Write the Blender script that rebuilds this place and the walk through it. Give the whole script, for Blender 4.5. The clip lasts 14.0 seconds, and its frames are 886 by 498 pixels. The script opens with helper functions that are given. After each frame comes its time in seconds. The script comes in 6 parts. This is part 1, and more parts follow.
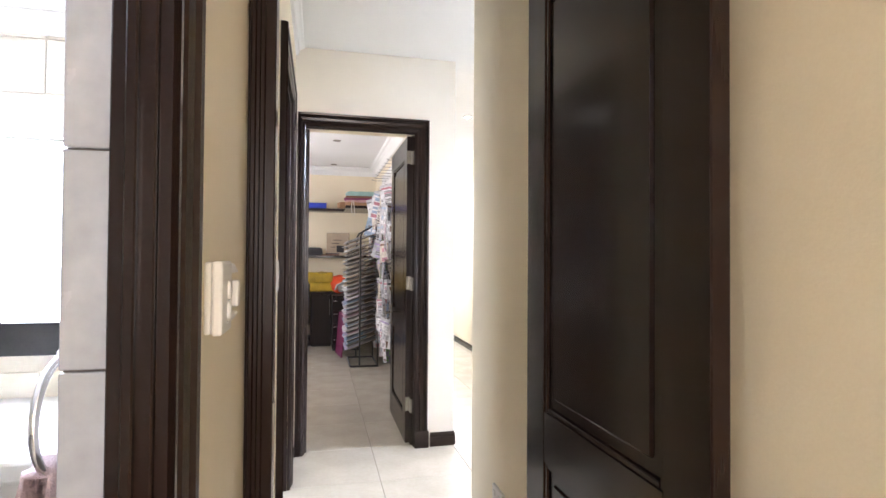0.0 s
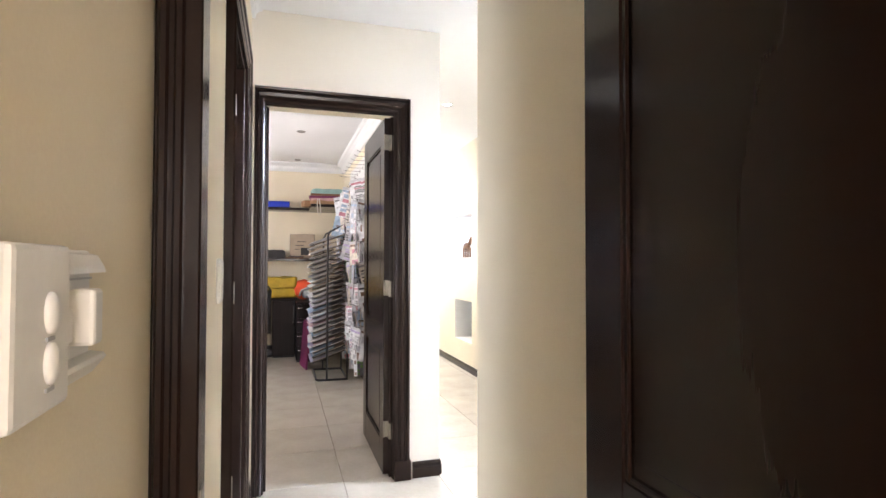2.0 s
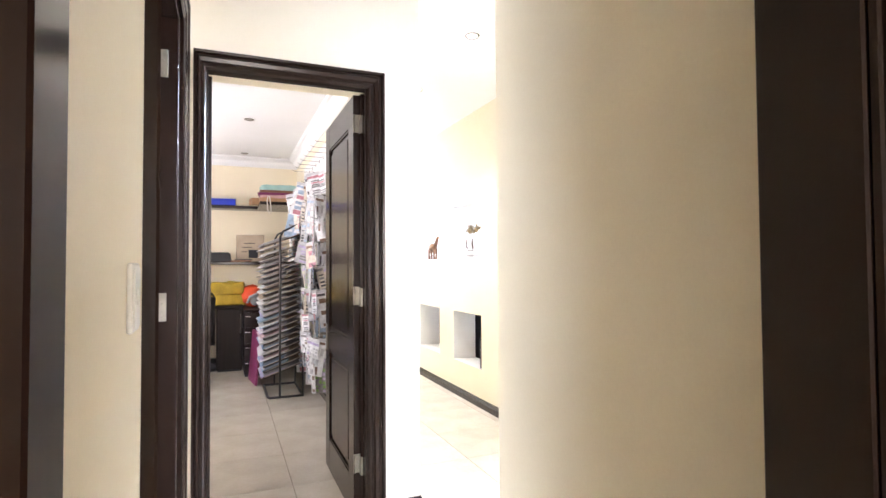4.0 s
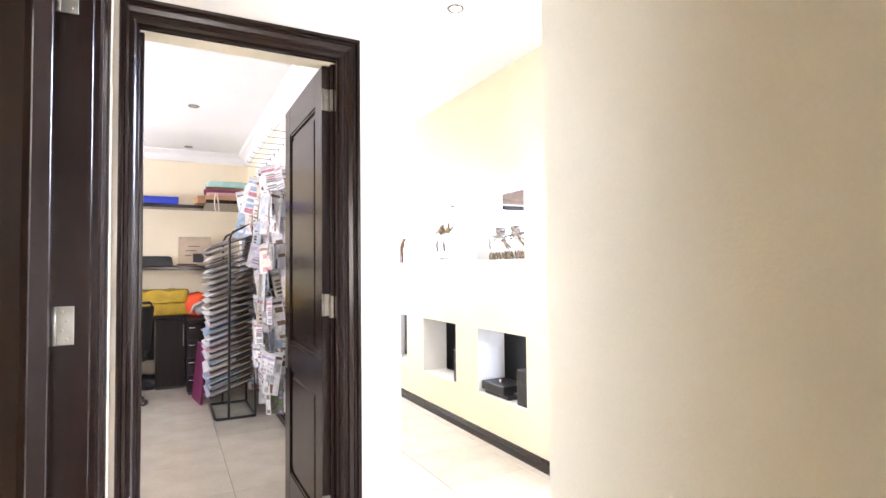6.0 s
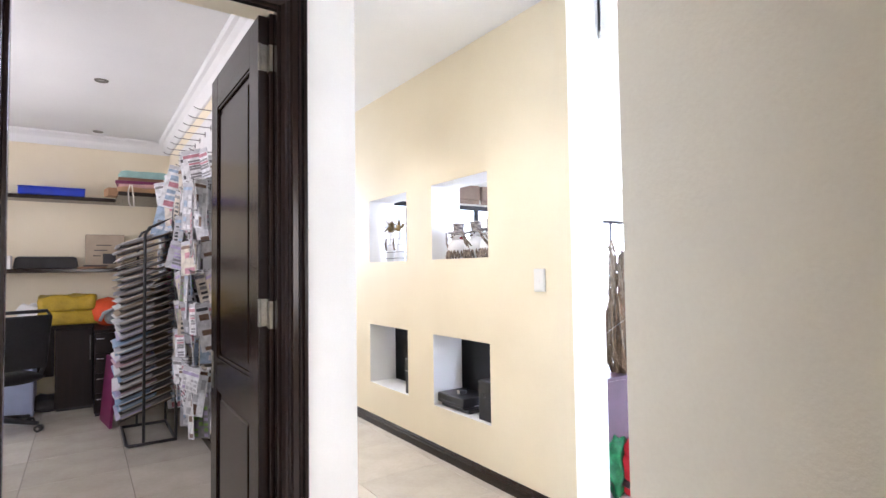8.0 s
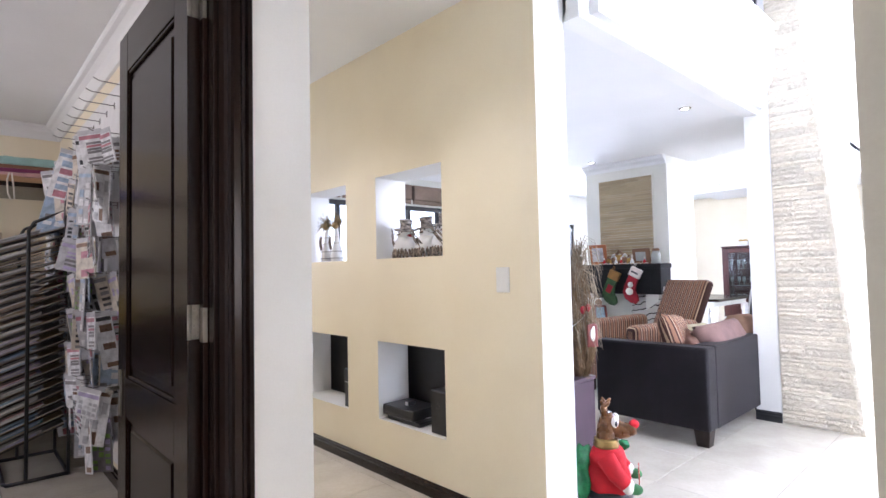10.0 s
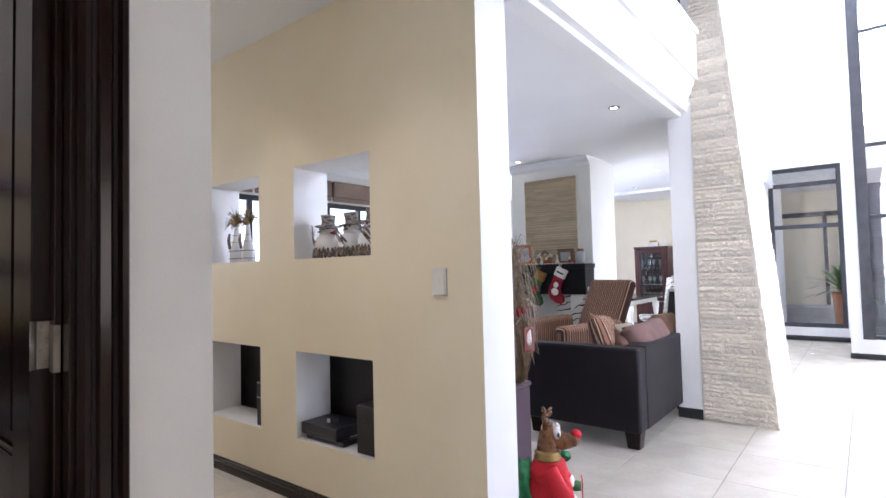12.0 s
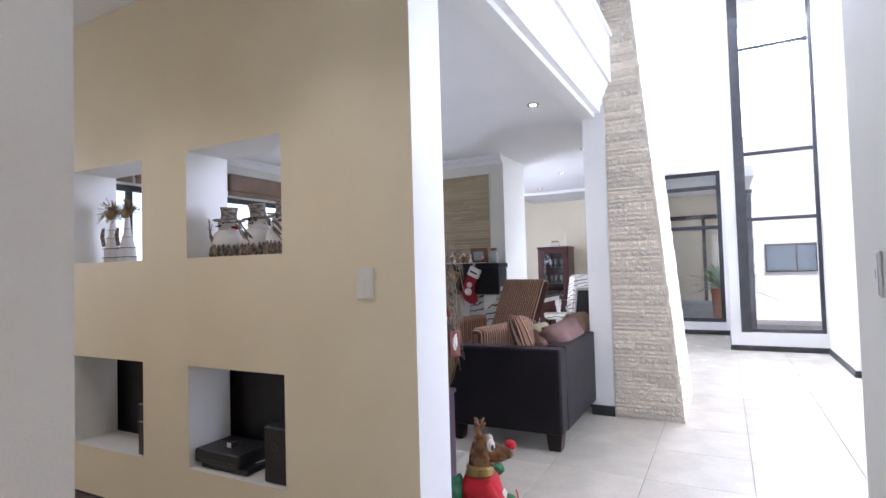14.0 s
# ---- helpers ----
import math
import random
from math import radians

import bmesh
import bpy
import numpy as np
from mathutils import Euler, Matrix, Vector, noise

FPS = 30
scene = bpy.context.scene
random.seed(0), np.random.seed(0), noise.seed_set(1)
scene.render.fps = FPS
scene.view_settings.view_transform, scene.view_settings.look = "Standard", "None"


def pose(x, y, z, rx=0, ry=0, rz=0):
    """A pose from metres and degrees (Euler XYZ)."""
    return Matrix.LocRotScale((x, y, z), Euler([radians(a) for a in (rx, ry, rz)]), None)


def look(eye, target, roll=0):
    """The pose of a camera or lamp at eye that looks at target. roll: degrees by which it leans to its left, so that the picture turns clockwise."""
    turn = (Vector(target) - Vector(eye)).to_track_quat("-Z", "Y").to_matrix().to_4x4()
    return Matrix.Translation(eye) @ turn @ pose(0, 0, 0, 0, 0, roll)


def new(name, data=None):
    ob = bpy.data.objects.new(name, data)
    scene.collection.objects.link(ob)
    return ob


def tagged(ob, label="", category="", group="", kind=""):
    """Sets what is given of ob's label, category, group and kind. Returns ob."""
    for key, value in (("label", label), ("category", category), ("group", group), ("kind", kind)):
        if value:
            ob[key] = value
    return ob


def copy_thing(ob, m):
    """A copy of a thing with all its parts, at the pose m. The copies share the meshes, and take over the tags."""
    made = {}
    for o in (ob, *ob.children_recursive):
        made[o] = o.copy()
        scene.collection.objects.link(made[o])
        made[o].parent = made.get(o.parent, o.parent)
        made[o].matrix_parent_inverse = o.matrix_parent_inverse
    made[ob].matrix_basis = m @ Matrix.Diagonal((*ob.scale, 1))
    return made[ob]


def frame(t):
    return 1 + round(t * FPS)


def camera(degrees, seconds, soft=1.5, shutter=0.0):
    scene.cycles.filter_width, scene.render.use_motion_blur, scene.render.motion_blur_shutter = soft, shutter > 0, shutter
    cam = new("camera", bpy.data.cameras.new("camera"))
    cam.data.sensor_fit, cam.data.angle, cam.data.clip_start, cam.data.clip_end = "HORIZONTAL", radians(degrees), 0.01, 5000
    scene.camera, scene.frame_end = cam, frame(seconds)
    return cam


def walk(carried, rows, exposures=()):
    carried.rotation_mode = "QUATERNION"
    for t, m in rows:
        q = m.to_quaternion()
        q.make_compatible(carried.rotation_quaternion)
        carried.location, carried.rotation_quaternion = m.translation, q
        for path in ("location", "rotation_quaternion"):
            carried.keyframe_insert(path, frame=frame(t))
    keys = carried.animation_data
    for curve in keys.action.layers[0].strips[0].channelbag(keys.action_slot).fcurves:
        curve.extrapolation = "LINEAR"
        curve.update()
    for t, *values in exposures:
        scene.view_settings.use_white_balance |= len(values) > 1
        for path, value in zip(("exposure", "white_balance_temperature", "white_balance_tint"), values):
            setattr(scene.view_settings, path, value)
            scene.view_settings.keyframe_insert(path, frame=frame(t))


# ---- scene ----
cam = camera(79.6, 14.0)
PATH = [
    (0, (0.102, 0.029, 1.397), (0.56, 1.976, 1.431), 0.4),
    (0.5, (0.096, 0.167, 1.388), (0.586, 2.106, 1.425), 0.3),
    (1, (0.103, 0.314, 1.397), (0.623, 2.245, 1.437), 0.2),
    (1.5, (0.109, 0.454, 1.392), (0.659, 2.376, 1.433), 0.1),
    (2, (0.112, 0.582, 1.376), (0.695, 2.495, 1.425), 0.1),
    (2.5, (0.106, 0.732, 1.382), (0.73, 2.632, 1.432), -0.1),
    (3, (0.088, 0.865, 1.382), (0.76, 2.748, 1.435), -0.1),
    (5.5, (0.125, 1.469, 1.373), (1.0, 3.266, 1.438), -0.7),
    (6, (0.126, 1.581, 1.37), (1.044, 3.357, 1.443), -0.6),
    (6.5, (0.145, 1.687, 1.364), (1.111, 3.437, 1.438), -0.7),
    (7, (0.173, 1.803, 1.362), (1.189, 3.524, 1.438), -0.7),
    (7.5, (0.203, 1.915, 1.361), (1.268, 3.606, 1.438), -0.7),
    (8, (0.22, 2.006, 1.354), (1.341, 3.661, 1.434), -0.8),
    (10.5, (0.27, 2.462, 1.339), (1.687, 3.871, 1.423), -1.2),
    (11, (0.306, 2.541, 1.343), (1.778, 3.891, 1.426), -1.2),
    (11.5, (0.369, 2.587, 1.336), (1.885, 3.888, 1.42), -1.3),
    (12, (0.417, 2.627, 1.345), (1.982, 3.871, 1.425), -1.4),
    (12.5, (0.468, 2.697, 1.344), (2.082, 3.875, 1.422), -1.4),
    (13, (0.501, 2.76, 1.351), (2.165, 3.867, 1.426), -1.4),
    (13.5, (0.529, 2.832, 1.358), (2.247, 3.854, 1.427), -1.5),
    (14, (0.569, 2.884, 1.348), (2.336, 3.818, 1.418), -1.6),
]

# ---- light ----
EXPO = [(0.0, 2.22, 5900, 18), (3.0, 2.46, 5980, 18), (5.5, 2.90, 5830, 19), (6.5, 2.63, 5760, 19), (8.0, 2.0, 5640, 20), (10.5, 1.2, 5760, 21), (12.5, 0.58, 5800, 22), (14.0, 0.42, 5800, 22)]
world = bpy.data.worlds.new("sky")
scene.world = world
world.use_nodes = True
wn = world.node_tree.nodes
sky = wn.new("ShaderNodeTexSky")
sky.sky_type, sky.sun_disc = "NISHITA", False
sky.sun_elevation, sky.sun_rotation = radians(58), radians(150)
wn["Background"].inputs["Strength"].default_value = 0.15
world.node_tree.links.new(sky.outputs["Color"], wn["Background"].inputs["Color"])


def lamp(kind, name, m, energy, colour=(1, 1, 1), **values):
    data = bpy.data.lights.new(name, kind)
    data.energy, data.color = energy, colour
    if "size" in values:
        data.shape, data.size, data.size_y = "RECTANGLE", values["size"][0], values["size"][1]
    if "angle" in values:
        data.angle = radians(values["angle"])
    if "spot" in values:
        data.spot_size, data.spot_blend, data.shadow_soft_size = radians(values["spot"]), 0.8, 0.03
    ob = new(name, data)
    ob.matrix_world = m
    return ob


DAY = (0.815, 0.89, 1.0)
lamp("SUN", "sun", look((0, 0, 0), (0.62, 0.35, -1.2)), 5.0, (1.0, 0.95, 0.88), angle=0.5)
lamp("AREA", "bay_daylight", look((9.95, 2.22, 4.4), (8.4, 2.22, 3.5)), 260, DAY, size=(0.95, 2.4))
# shines in through window_6, unseen glazing added on the side light comes from
lamp("AREA", "void_daylight", look((5.4, -2.3, 3.0), (5.4, 0, 2.6)), 261, DAY, size=(4.2, 5.2))
# fill lamp added to whiten the slider wall, set in an invented roof opening
lamp("AREA", "recess_fill", look((10.62, 3.4, 5.985), (10.62, 3.4, 0)), 75, DAY, size=(1.3, 0.85))
lamp("AREA", "lounge_daylight", look((4.95, 9.15, 1.65), (4.95, 7.5, 1.4)), 19, DAY, size=(3.8, 1.4))
# fill for the dining end, behind window_4, which is invented for it
lamp("AREA", "dining_fill", look((9.0, 9.15, 1.4), (9.0, 7.5, 1.2)), 128, DAY, size=(2.3, 1.8))
# tilted up to the ceiling from window_7, an unseen window added for this lamp
lamp("AREA", "office_daylight", look((-2.45, 6.6, 1.75), (-1.5, 6.6, 2.95)), 17.5, (1.0, 0.91, 0.83), size=(2.1, 1.4))
lamp("AREA", "bathroom_daylight", look((-1.28, 2.40, 1.45), (-1.2, 1.5, 1.3)), 42.8, DAY, size=(0.9, 0.7))
# windowless side room: lamp added inside it to brighten the corridor through the doorway
lamp("AREA", "side_room_fill", look((-2.1, 3.0, 1.6), (-1.0, 2.95, 1.5)), 13, DAY, size=(1.3, 2.2))
# added fill in front of the closed passage end, for the niche wall
lamp("AREA", "passage_fill", look((1.76, 9.35, 1.7), (1.76, 8.0, 1.5)), 27, DAY, size=(1.0, 1.8))
# unseen fill lamp behind the start; the wall there has no window
lamp("AREA", "start_fill", look((0.35, -2.4, 1.6), (0.36, 0, 1.4)), 17, (1.0, 0.91, 0.79), size=(0.8, 1.6))

walk(cam, [(t, look(eye, target, roll)) for t, eye, target, roll in PATH], EXPO)


# ---- materials ----
def shader(name, rough=0.5, metal=0.0, coat=0.0, transmission=0.0, ior=1.45, spec=0.5):
    m = bpy.data.materials.new(name)
    m.use_nodes = True
    b = m.node_tree.nodes["Principled BSDF"]
    b.inputs["Roughness"].default_value = rough
    b.inputs["Metallic"].default_value = metal
    b.inputs["Coat Weight"].default_value = coat
    b.inputs["Specular IOR Level"].default_value = spec
    b.inputs["Coat Roughness"].default_value = 0.08
    b.inputs["Transmission Weight"].default_value = transmission
    b.inputs["IOR"].default_value = ior
    return m, b, m.node_tree.nodes, m.node_tree.links


def surface(name, dark, light, rough=0.5, metal=0.0, coat=0.0, scale=6.0, stretch=(1, 1, 1), fine=120.0, bump=0.05, vary=0.0, rough_vary=0.08, spec=0.5):
    """Two scales of noise mix two colours; the fine one also gives relief; vary: spread from object to object."""
    m, b, n, l = shader(name, rough, metal, coat, spec=spec)
    tc = n.new("ShaderNodeTexCoord")
    mp = n.new("ShaderNodeMapping")
    mp.inputs["Scale"].default_value = stretch
    l.new(tc.outputs["Object"], mp.inputs["Vector"])
    big, small = n.new("ShaderNodeTexNoise"), n.new("ShaderNodeTexNoise")
    big.inputs["Scale"].default_value, big.inputs["Detail"].default_value = scale, 5
    small.inputs["Scale"].default_value, small.inputs["Detail"].default_value = fine, 3
    l.new(mp.outputs["Vector"], big.inputs["Vector"])
    l.new(mp.outputs["Vector"], small.inputs["Vector"])
    add = n.new("ShaderNodeMath")
    add.operation = "MULTIPLY_ADD"
    add.inputs[1].default_value, add.inputs[2].default_value = 0.35, -0.17
    l.new(small.outputs["Fac"], add.inputs[0])
    tot = n.new("ShaderNodeMath")
    l.new(big.outputs["Fac"], tot.inputs[0])
    l.new(add.outputs[0], tot.inputs[1])
    ramp = n.new("ShaderNodeValToRGB")
    ramp.color_ramp.elements[0].position, ramp.color_ramp.elements[1].position = 0.3, 0.7
    ramp.color_ramp.elements[0].color, ramp.color_ramp.elements[1].color = (*dark, 1), (*light, 1)
    l.new(tot.outputs[0], ramp.inputs["Fac"])
    out = ramp.outputs["Color"]
    if vary:
        info = n.new("ShaderNodeObjectInfo")
        hsv = n.new("ShaderNodeHueSaturation")
        mr = n.new("ShaderNodeMapRange")
        mr.inputs["To Min"].default_value, mr.inputs["To Max"].default_value = 1 - vary, 1 + vary
        l.new(info.outputs["Random"], mr.inputs["Value"])
        l.new(mr.outputs["Result"], hsv.inputs["Value"])
        l.new(out, hsv.inputs["Color"])
        out = hsv.outputs["Color"]
    l.new(out, b.inputs["Base Color"])
    rr = n.new("ShaderNodeMapRange")
    rr.inputs["To Min"].default_value, rr.inputs["To Max"].default_value = max(rough - rough_vary, 0.02), min(rough + rough_vary, 1)
    l.new(big.outputs["Fac"], rr.inputs["Value"])
    l.new(rr.outputs["Result"], b.inputs["Roughness"])
    if bump:
        bp = n.new("ShaderNodeBump")
        bp.inputs["Strength"].default_value, bp.inputs["Distance"].default_value = bump, 0.01
        l.new(small.outputs["Fac"], bp.inputs["Height"])
        l.new(bp.outputs["Normal"], b.inputs["Normal"])
    return m


def glow(name, colour, strength):
    m, b, n, l = shader(name)
    b.inputs["Emission Color"].default_value, b.inputs["Emission Strength"].default_value = (*colour, 1), strength
    b.inputs["Base Color"].default_value = (*colour, 1)
    return m


CREAM = surface("cream_paint", (0.76, 0.67, 0.495), (0.82, 0.74, 0.565), 0.55, scale=1.5, fine=180, bump=0.06)
IVORY = surface("ivory_paint", (0.75, 0.70, 0.61), (0.81, 0.76, 0.67), 0.5, scale=1.5, fine=160, bump=0.05)
BATHW = surface("cream_wall_tile", (0.70, 0.64, 0.53), (0.80, 0.75, 0.65), 0.3, scale=6, fine=45, bump=0.01, vary=0.05)
WHITE = surface("white_paint", (0.78, 0.77, 0.74), (0.84, 0.83, 0.80), 0.5, scale=1.5, fine=160, bump=0.05)
PALE = surface("pale_paint", (0.72, 0.71, 0.64), (0.78, 0.77, 0.70), 0.55, scale=1.5, fine=160, bump=0.05)
CEIL = surface("ceiling_paint", (0.76, 0.76, 0.75), (0.82, 0.82, 0.81), 0.8, scale=1.0, fine=90, bump=0.03)
WOOD = surface("dark_stained_wood", (0.0152, 0.0080, 0.0059), (0.0166, 0.0087, 0.0063), 0.21, coat=0.07, spec=0.28, scale=5, stretch=(5, 5, 0.2), fine=40, bump=0.0, rough_vary=0.015)
WOODX = surface("dark_wood_grain_along", (0.011, 0.0062, 0.0045), (0.024, 0.0135, 0.0095), 0.22, coat=0.06, spec=0.3, scale=5, stretch=(0.25, 5, 5), fine=30, bump=0.012, rough_vary=0.04)
TILE = surface("floor_tile", (0.485, 0.435, 0.35), (0.565, 0.515, 0.425), 0.24, scale=4, fine=40, bump=0.015, vary=0.05)
GROUT = surface("grout", (0.16, 0.14, 0.12), (0.24, 0.21, 0.18), 0.9, scale=9, fine=150, bump=0.1)
STONE = surface("split_stone", (0.57, 0.49, 0.365), (0.85, 0.785, 0.66), 0.85, scale=11, fine=80, bump=0.5, vary=0.14)
STONE2 = surface("sandstone_strip", (0.34, 0.26, 0.15), (0.50, 0.41, 0.27), 0.8, scale=5, stretch=(1, 1, 3), fine=70, bump=0.4, vary=0.14)
MARBLE = surface("bathroom_tile", (0.34, 0.35, 0.38), (0.45, 0.46, 0.49), 0.25, scale=9, fine=45, bump=0.01, vary=0.04)
STEEL = surface("brushed_steel", (0.21, 0.195, 0.17), (0.31, 0.29, 0.25), 0.45, metal=1.0, scale=20, fine=200, bump=0.02)
CHROME = surface("chrome", (0.75, 0.75, 0.75), (0.85, 0.85, 0.85), 0.12, metal=1.0, scale=10, fine=100, bump=0)
BLACKM = surface("black_metal", (0.018, 0.017, 0.018), (0.035, 0.033, 0.034), 0.4, scale=12, fine=120, bump=0.03)
ALU = surface("charcoal_aluminium", (0.035, 0.035, 0.04), (0.06, 0.06, 0.065), 0.45, scale=8, fine=150, bump=0.02)
PLASTIC = surface("white_plastic", (0.70, 0.685, 0.65), (0.76, 0.745, 0.71), 0.3, scale=8, fine=100, bump=0.0)
BLACKP = surface("black_plastic", (0.012, 0.012, 0.013), (0.028, 0.028, 0.03), 0.35, scale=9, fine=140, bump=0.03)
LEATHER = surface("aubergine_leather", (0.0075, 0.006, 0.0075), (0.014, 0.011, 0.014), 0.46, scale=5, fine=260, bump=0.12, spec=0.28)
BLACKL = surface("black_leather", (0.010, 0.010, 0.012), (0.025, 0.024, 0.028), 0.33, scale=5, fine=260, bump=0.12)
DESKW = surface("black_brown_veneer", (0.008, 0.0045, 0.004), (0.016, 0.009, 0.008), 0.42, scale=5, stretch=(5, 5, 0.3), fine=30, bump=0.01, spec=0.22)
GROUND = surface("concrete_ground", (0.32, 0.30, 0.27), (0.46, 0.43, 0.39), 0.9, scale=0.7, fine=30, bump=0.2)
RENDERW = surface("exterior_render", (0.72, 0.70, 0.66), (0.80, 0.78, 0.74), 0.8, scale=1.2, fine=90, bump=0.1)
LIT = glow("downlight_lamp", (1.0, 0.93, 0.8), 14)
OFF = surface("unlit_lamp_glass", (0.40, 0.38, 0.35), (0.55, 0.53, 0.50), 0.2, scale=9, fine=90, bump=0)
gm, gb, gn, gl = shader("window_glass", 0.02, transmission=1.0, ior=1.45)
gb.inputs["Base Color"].default_value = (0.96, 0.98, 0.98, 1)
GLASS = gm


# ---- building helpers ----
def mesh(name, bm, mat, smooth=False):
    me = bpy.data.meshes.new(name)
    bm.to_mesh(me)
    bm.free()
    for m in mat if isinstance(mat, (list, tuple)) else (mat,):
        me.materials.append(m)
    if smooth:
        for p in me.polygons:
            p.use_smooth = True
    return me


def part(name, bm, mat, parent=None, label="", smooth=False):
    ob = new(name, mesh(name, bm, mat, smooth))
    ob.parent = parent
    if label:
        tagged(ob, label)
    return ob


def thing(name, m, label, category, group="", kind=""):
    ob = new(name)
    ob.empty_display_size = 0.1
    ob.matrix_world = m
    return tagged(ob, label, category, group, kind)


def box(bm, x0, x1, y0, y1, z0, z1, bevel=0.0, seg=1, mat=0, m=None):
    made = bmesh.ops.create_cube(bm, size=1)["verts"]
    for v in made:
        v.co = Vector((x0 + (v.co.x + 0.5) * (x1 - x0), y0 + (v.co.y + 0.5) * (y1 - y0), z0 + (v.co.z + 0.5) * (z1 - z0)))
    faces = {f for v in made for f in v.link_faces}
    if bevel:
        res = bmesh.ops.bevel(bm, geom=list({e for v in made for e in v.link_edges}), offset=bevel, segments=seg, profile=0.5, affect="EDGES")
        faces = set(res["faces"]) | {f for v in res["verts"] for f in v.link_faces}
    for f in faces:
        f.material_index = mat
    if m is not None:
        bmesh.ops.transform(bm, matrix=m, verts=list({v for f in faces for v in f.verts}))
    return bm


def B(*a, **k):
    return box(bmesh.new(), *a, **k)


def tube(bm, pts, r, seg=8, mat=0, closed=False, cap=True):
    """A round bar along points."""
    pts = [Vector(p) for p in pts]
    n = len(pts)
    rings = []
    for i, p in enumerate(pts):
        a = pts[(i - 1) % n] if closed or i else p
        c = pts[(i + 1) % n] if closed or i < n - 1 else p
        d = (c - a).normalized()
        u = d.orthogonal().normalized() if not rings else (rings[-1][1] - d * rings[-1][1].dot(d)).normalized()
        w = d.cross(u)
        rr = r[i] if isinstance(r, (list, tuple)) else r
        rings.append(([bm.verts.new(p + rr * (math.cos(2 * math.pi * k / seg) * u + math.sin(2 * math.pi * k / seg) * w)) for k in range(seg)], u))
    for i in range(n if closed else n - 1):
        a, c = rings[i][0], rings[(i + 1) % n][0]
        for k in range(seg):
            f = bm.faces.new((a[k], a[(k + 1) % seg], c[(k + 1) % seg], c[k]))
            f.material_index, f.smooth = mat, True
    if cap and not closed:
        bm.faces.new(rings[0][0][::-1]).material_index = mat
        bm.faces.new(rings[-1][0]).material_index = mat
    return bm


def lathe(bm, profile, seg=24, at=(0, 0, 0), mat=0):
    """A turned shape: profile of (radius, height)."""
    rings = []
    for r, z in profile:
        rings.append([bm.verts.new((at[0] + r * math.cos(2 * math.pi * k / seg), at[1] + r * math.sin(2 * math.pi * k / seg), at[2] + z)) for k in range(seg)])
    for a, c in zip(rings, rings[1:]):
        for k in range(seg):
            f = bm.faces.new((a[k], a[(k + 1) % seg], c[(k + 1) % seg], c[k]))
            f.material_index, f.smooth = mat, True
    bm.faces.new(rings[0][::-1]).material_index = mat
    bm.faces.new(rings[-1]).material_index = mat
    return bm


def blob(bm, c, r, mat=0, sub=2, lump=0.0, seed=0):
    made = bmesh.ops.create_icosphere(bm, subdivisions=sub, radius=1)["verts"]
    for v in made:
        k = 1 + lump * noise.noise(v.co * 1.7 + Vector((seed, seed * 2, 0)))
        v.co = Vector((c[0] + v.co.x * r[0] * k, c[1] + v.co.y * r[1] * k, c[2] + v.co.z * r[2] * k))
    for f in {f for v in made for f in v.link_faces}:
        f.material_index, f.smooth = mat, True
    return bm


def sweep(bm, profile, path, up=(0, 0, 1), mat=0):
    """A moulding: the profile's points (out, up) run along a straight line from path[0] to path[1]; out is to the right of the run."""
    a, c = Vector(path[0]), Vector(path[1])
    d, u = (c - a).normalized(), Vector(up)
    o = d.cross(u)
    r0 = [bm.verts.new(a + o * p + u * q) for p, q in profile]
    r1 = [bm.verts.new(c + o * p + u * q) for p, q in profile]
    k = len(profile)
    for i in range(k):
        bm.faces.new((r0[i], r0[(i + 1) % k], r1[(i + 1) % k], r1[i])).material_index = mat
    bm.faces.new(r0[::-1])
    bm.faces.new(r1)
    bmesh.ops.recalc_face_normals(bm, faces=bm.faces[:])
    return bm


def grid_wall(name, axis, t0, t1, u0, u1, z0, z1, holes, mat, label, category="wall", inner=None):
    """A wall of real thickness (t0 to t1) along x or y from u0 to u1, with openings (u, u, z, z) cut through; inner: another paint on the t1 face and in the reveals."""
    us = sorted({u0, u1, *[h[i] for h in holes for i in (0, 1)]})
    zs = sorted({z0, z1, *[h[i] for h in holes for i in (2, 3)]})
    us, zs = [u for u in us if u0 <= u <= u1], [z for z in zs if z0 <= z <= z1]

    def solid(i, j):
        if not (0 <= i < len(us) - 1 and 0 <= j < len(zs) - 1):
            return False
        cu, cz = (us[i] + us[i + 1]) / 2, (zs[j] + zs[j + 1]) / 2
        return not any(h[0] < cu < h[1] and h[2] < cz < h[3] for h in holes)

    bm, seen, back = bmesh.new(), {}, 1 if inner else 0

    def vert(t, u, z):
        key = (round(t, 4), round(u, 4), round(z, 4))
        if key not in seen:
            seen[key] = bm.verts.new((t, u, z) if axis == "y" else (u, t, z))
        return seen[key]

    for i in range(len(us) - 1):
        for j in range(len(zs) - 1):
            if not solid(i, j):
                continue
            a, b, c, d = us[i], us[i + 1], zs[j], zs[j + 1]
            bm.faces.new([vert(t0, u, z) for u, z in ((a, c), (b, c), (b, d), (a, d))])
            bm.faces.new([vert(t1, u, z) for u, z in ((a, c), (b, c), (b, d), (a, d))]).material_index = back
            for di, dj, e in ((-1, 0, ((a, c), (a, d))), (1, 0, ((b, c), (b, d))), (0, -1, ((a, c), (b, c))), (0, 1, ((a, d), (b, d)))):
                if not solid(i + di, j + dj):
                    (p, q), (r, s) = e
                    bm.faces.new((vert(t0, p, q), vert(t0, r, s), vert(t1, r, s), vert(t1, p, q))).material_index = back
    bmesh.ops.recalc_face_normals(bm, faces=bm.faces[:])
    return tagged(part(name, bm, [mat, inner] if inner else mat), label, category, kind="structure")


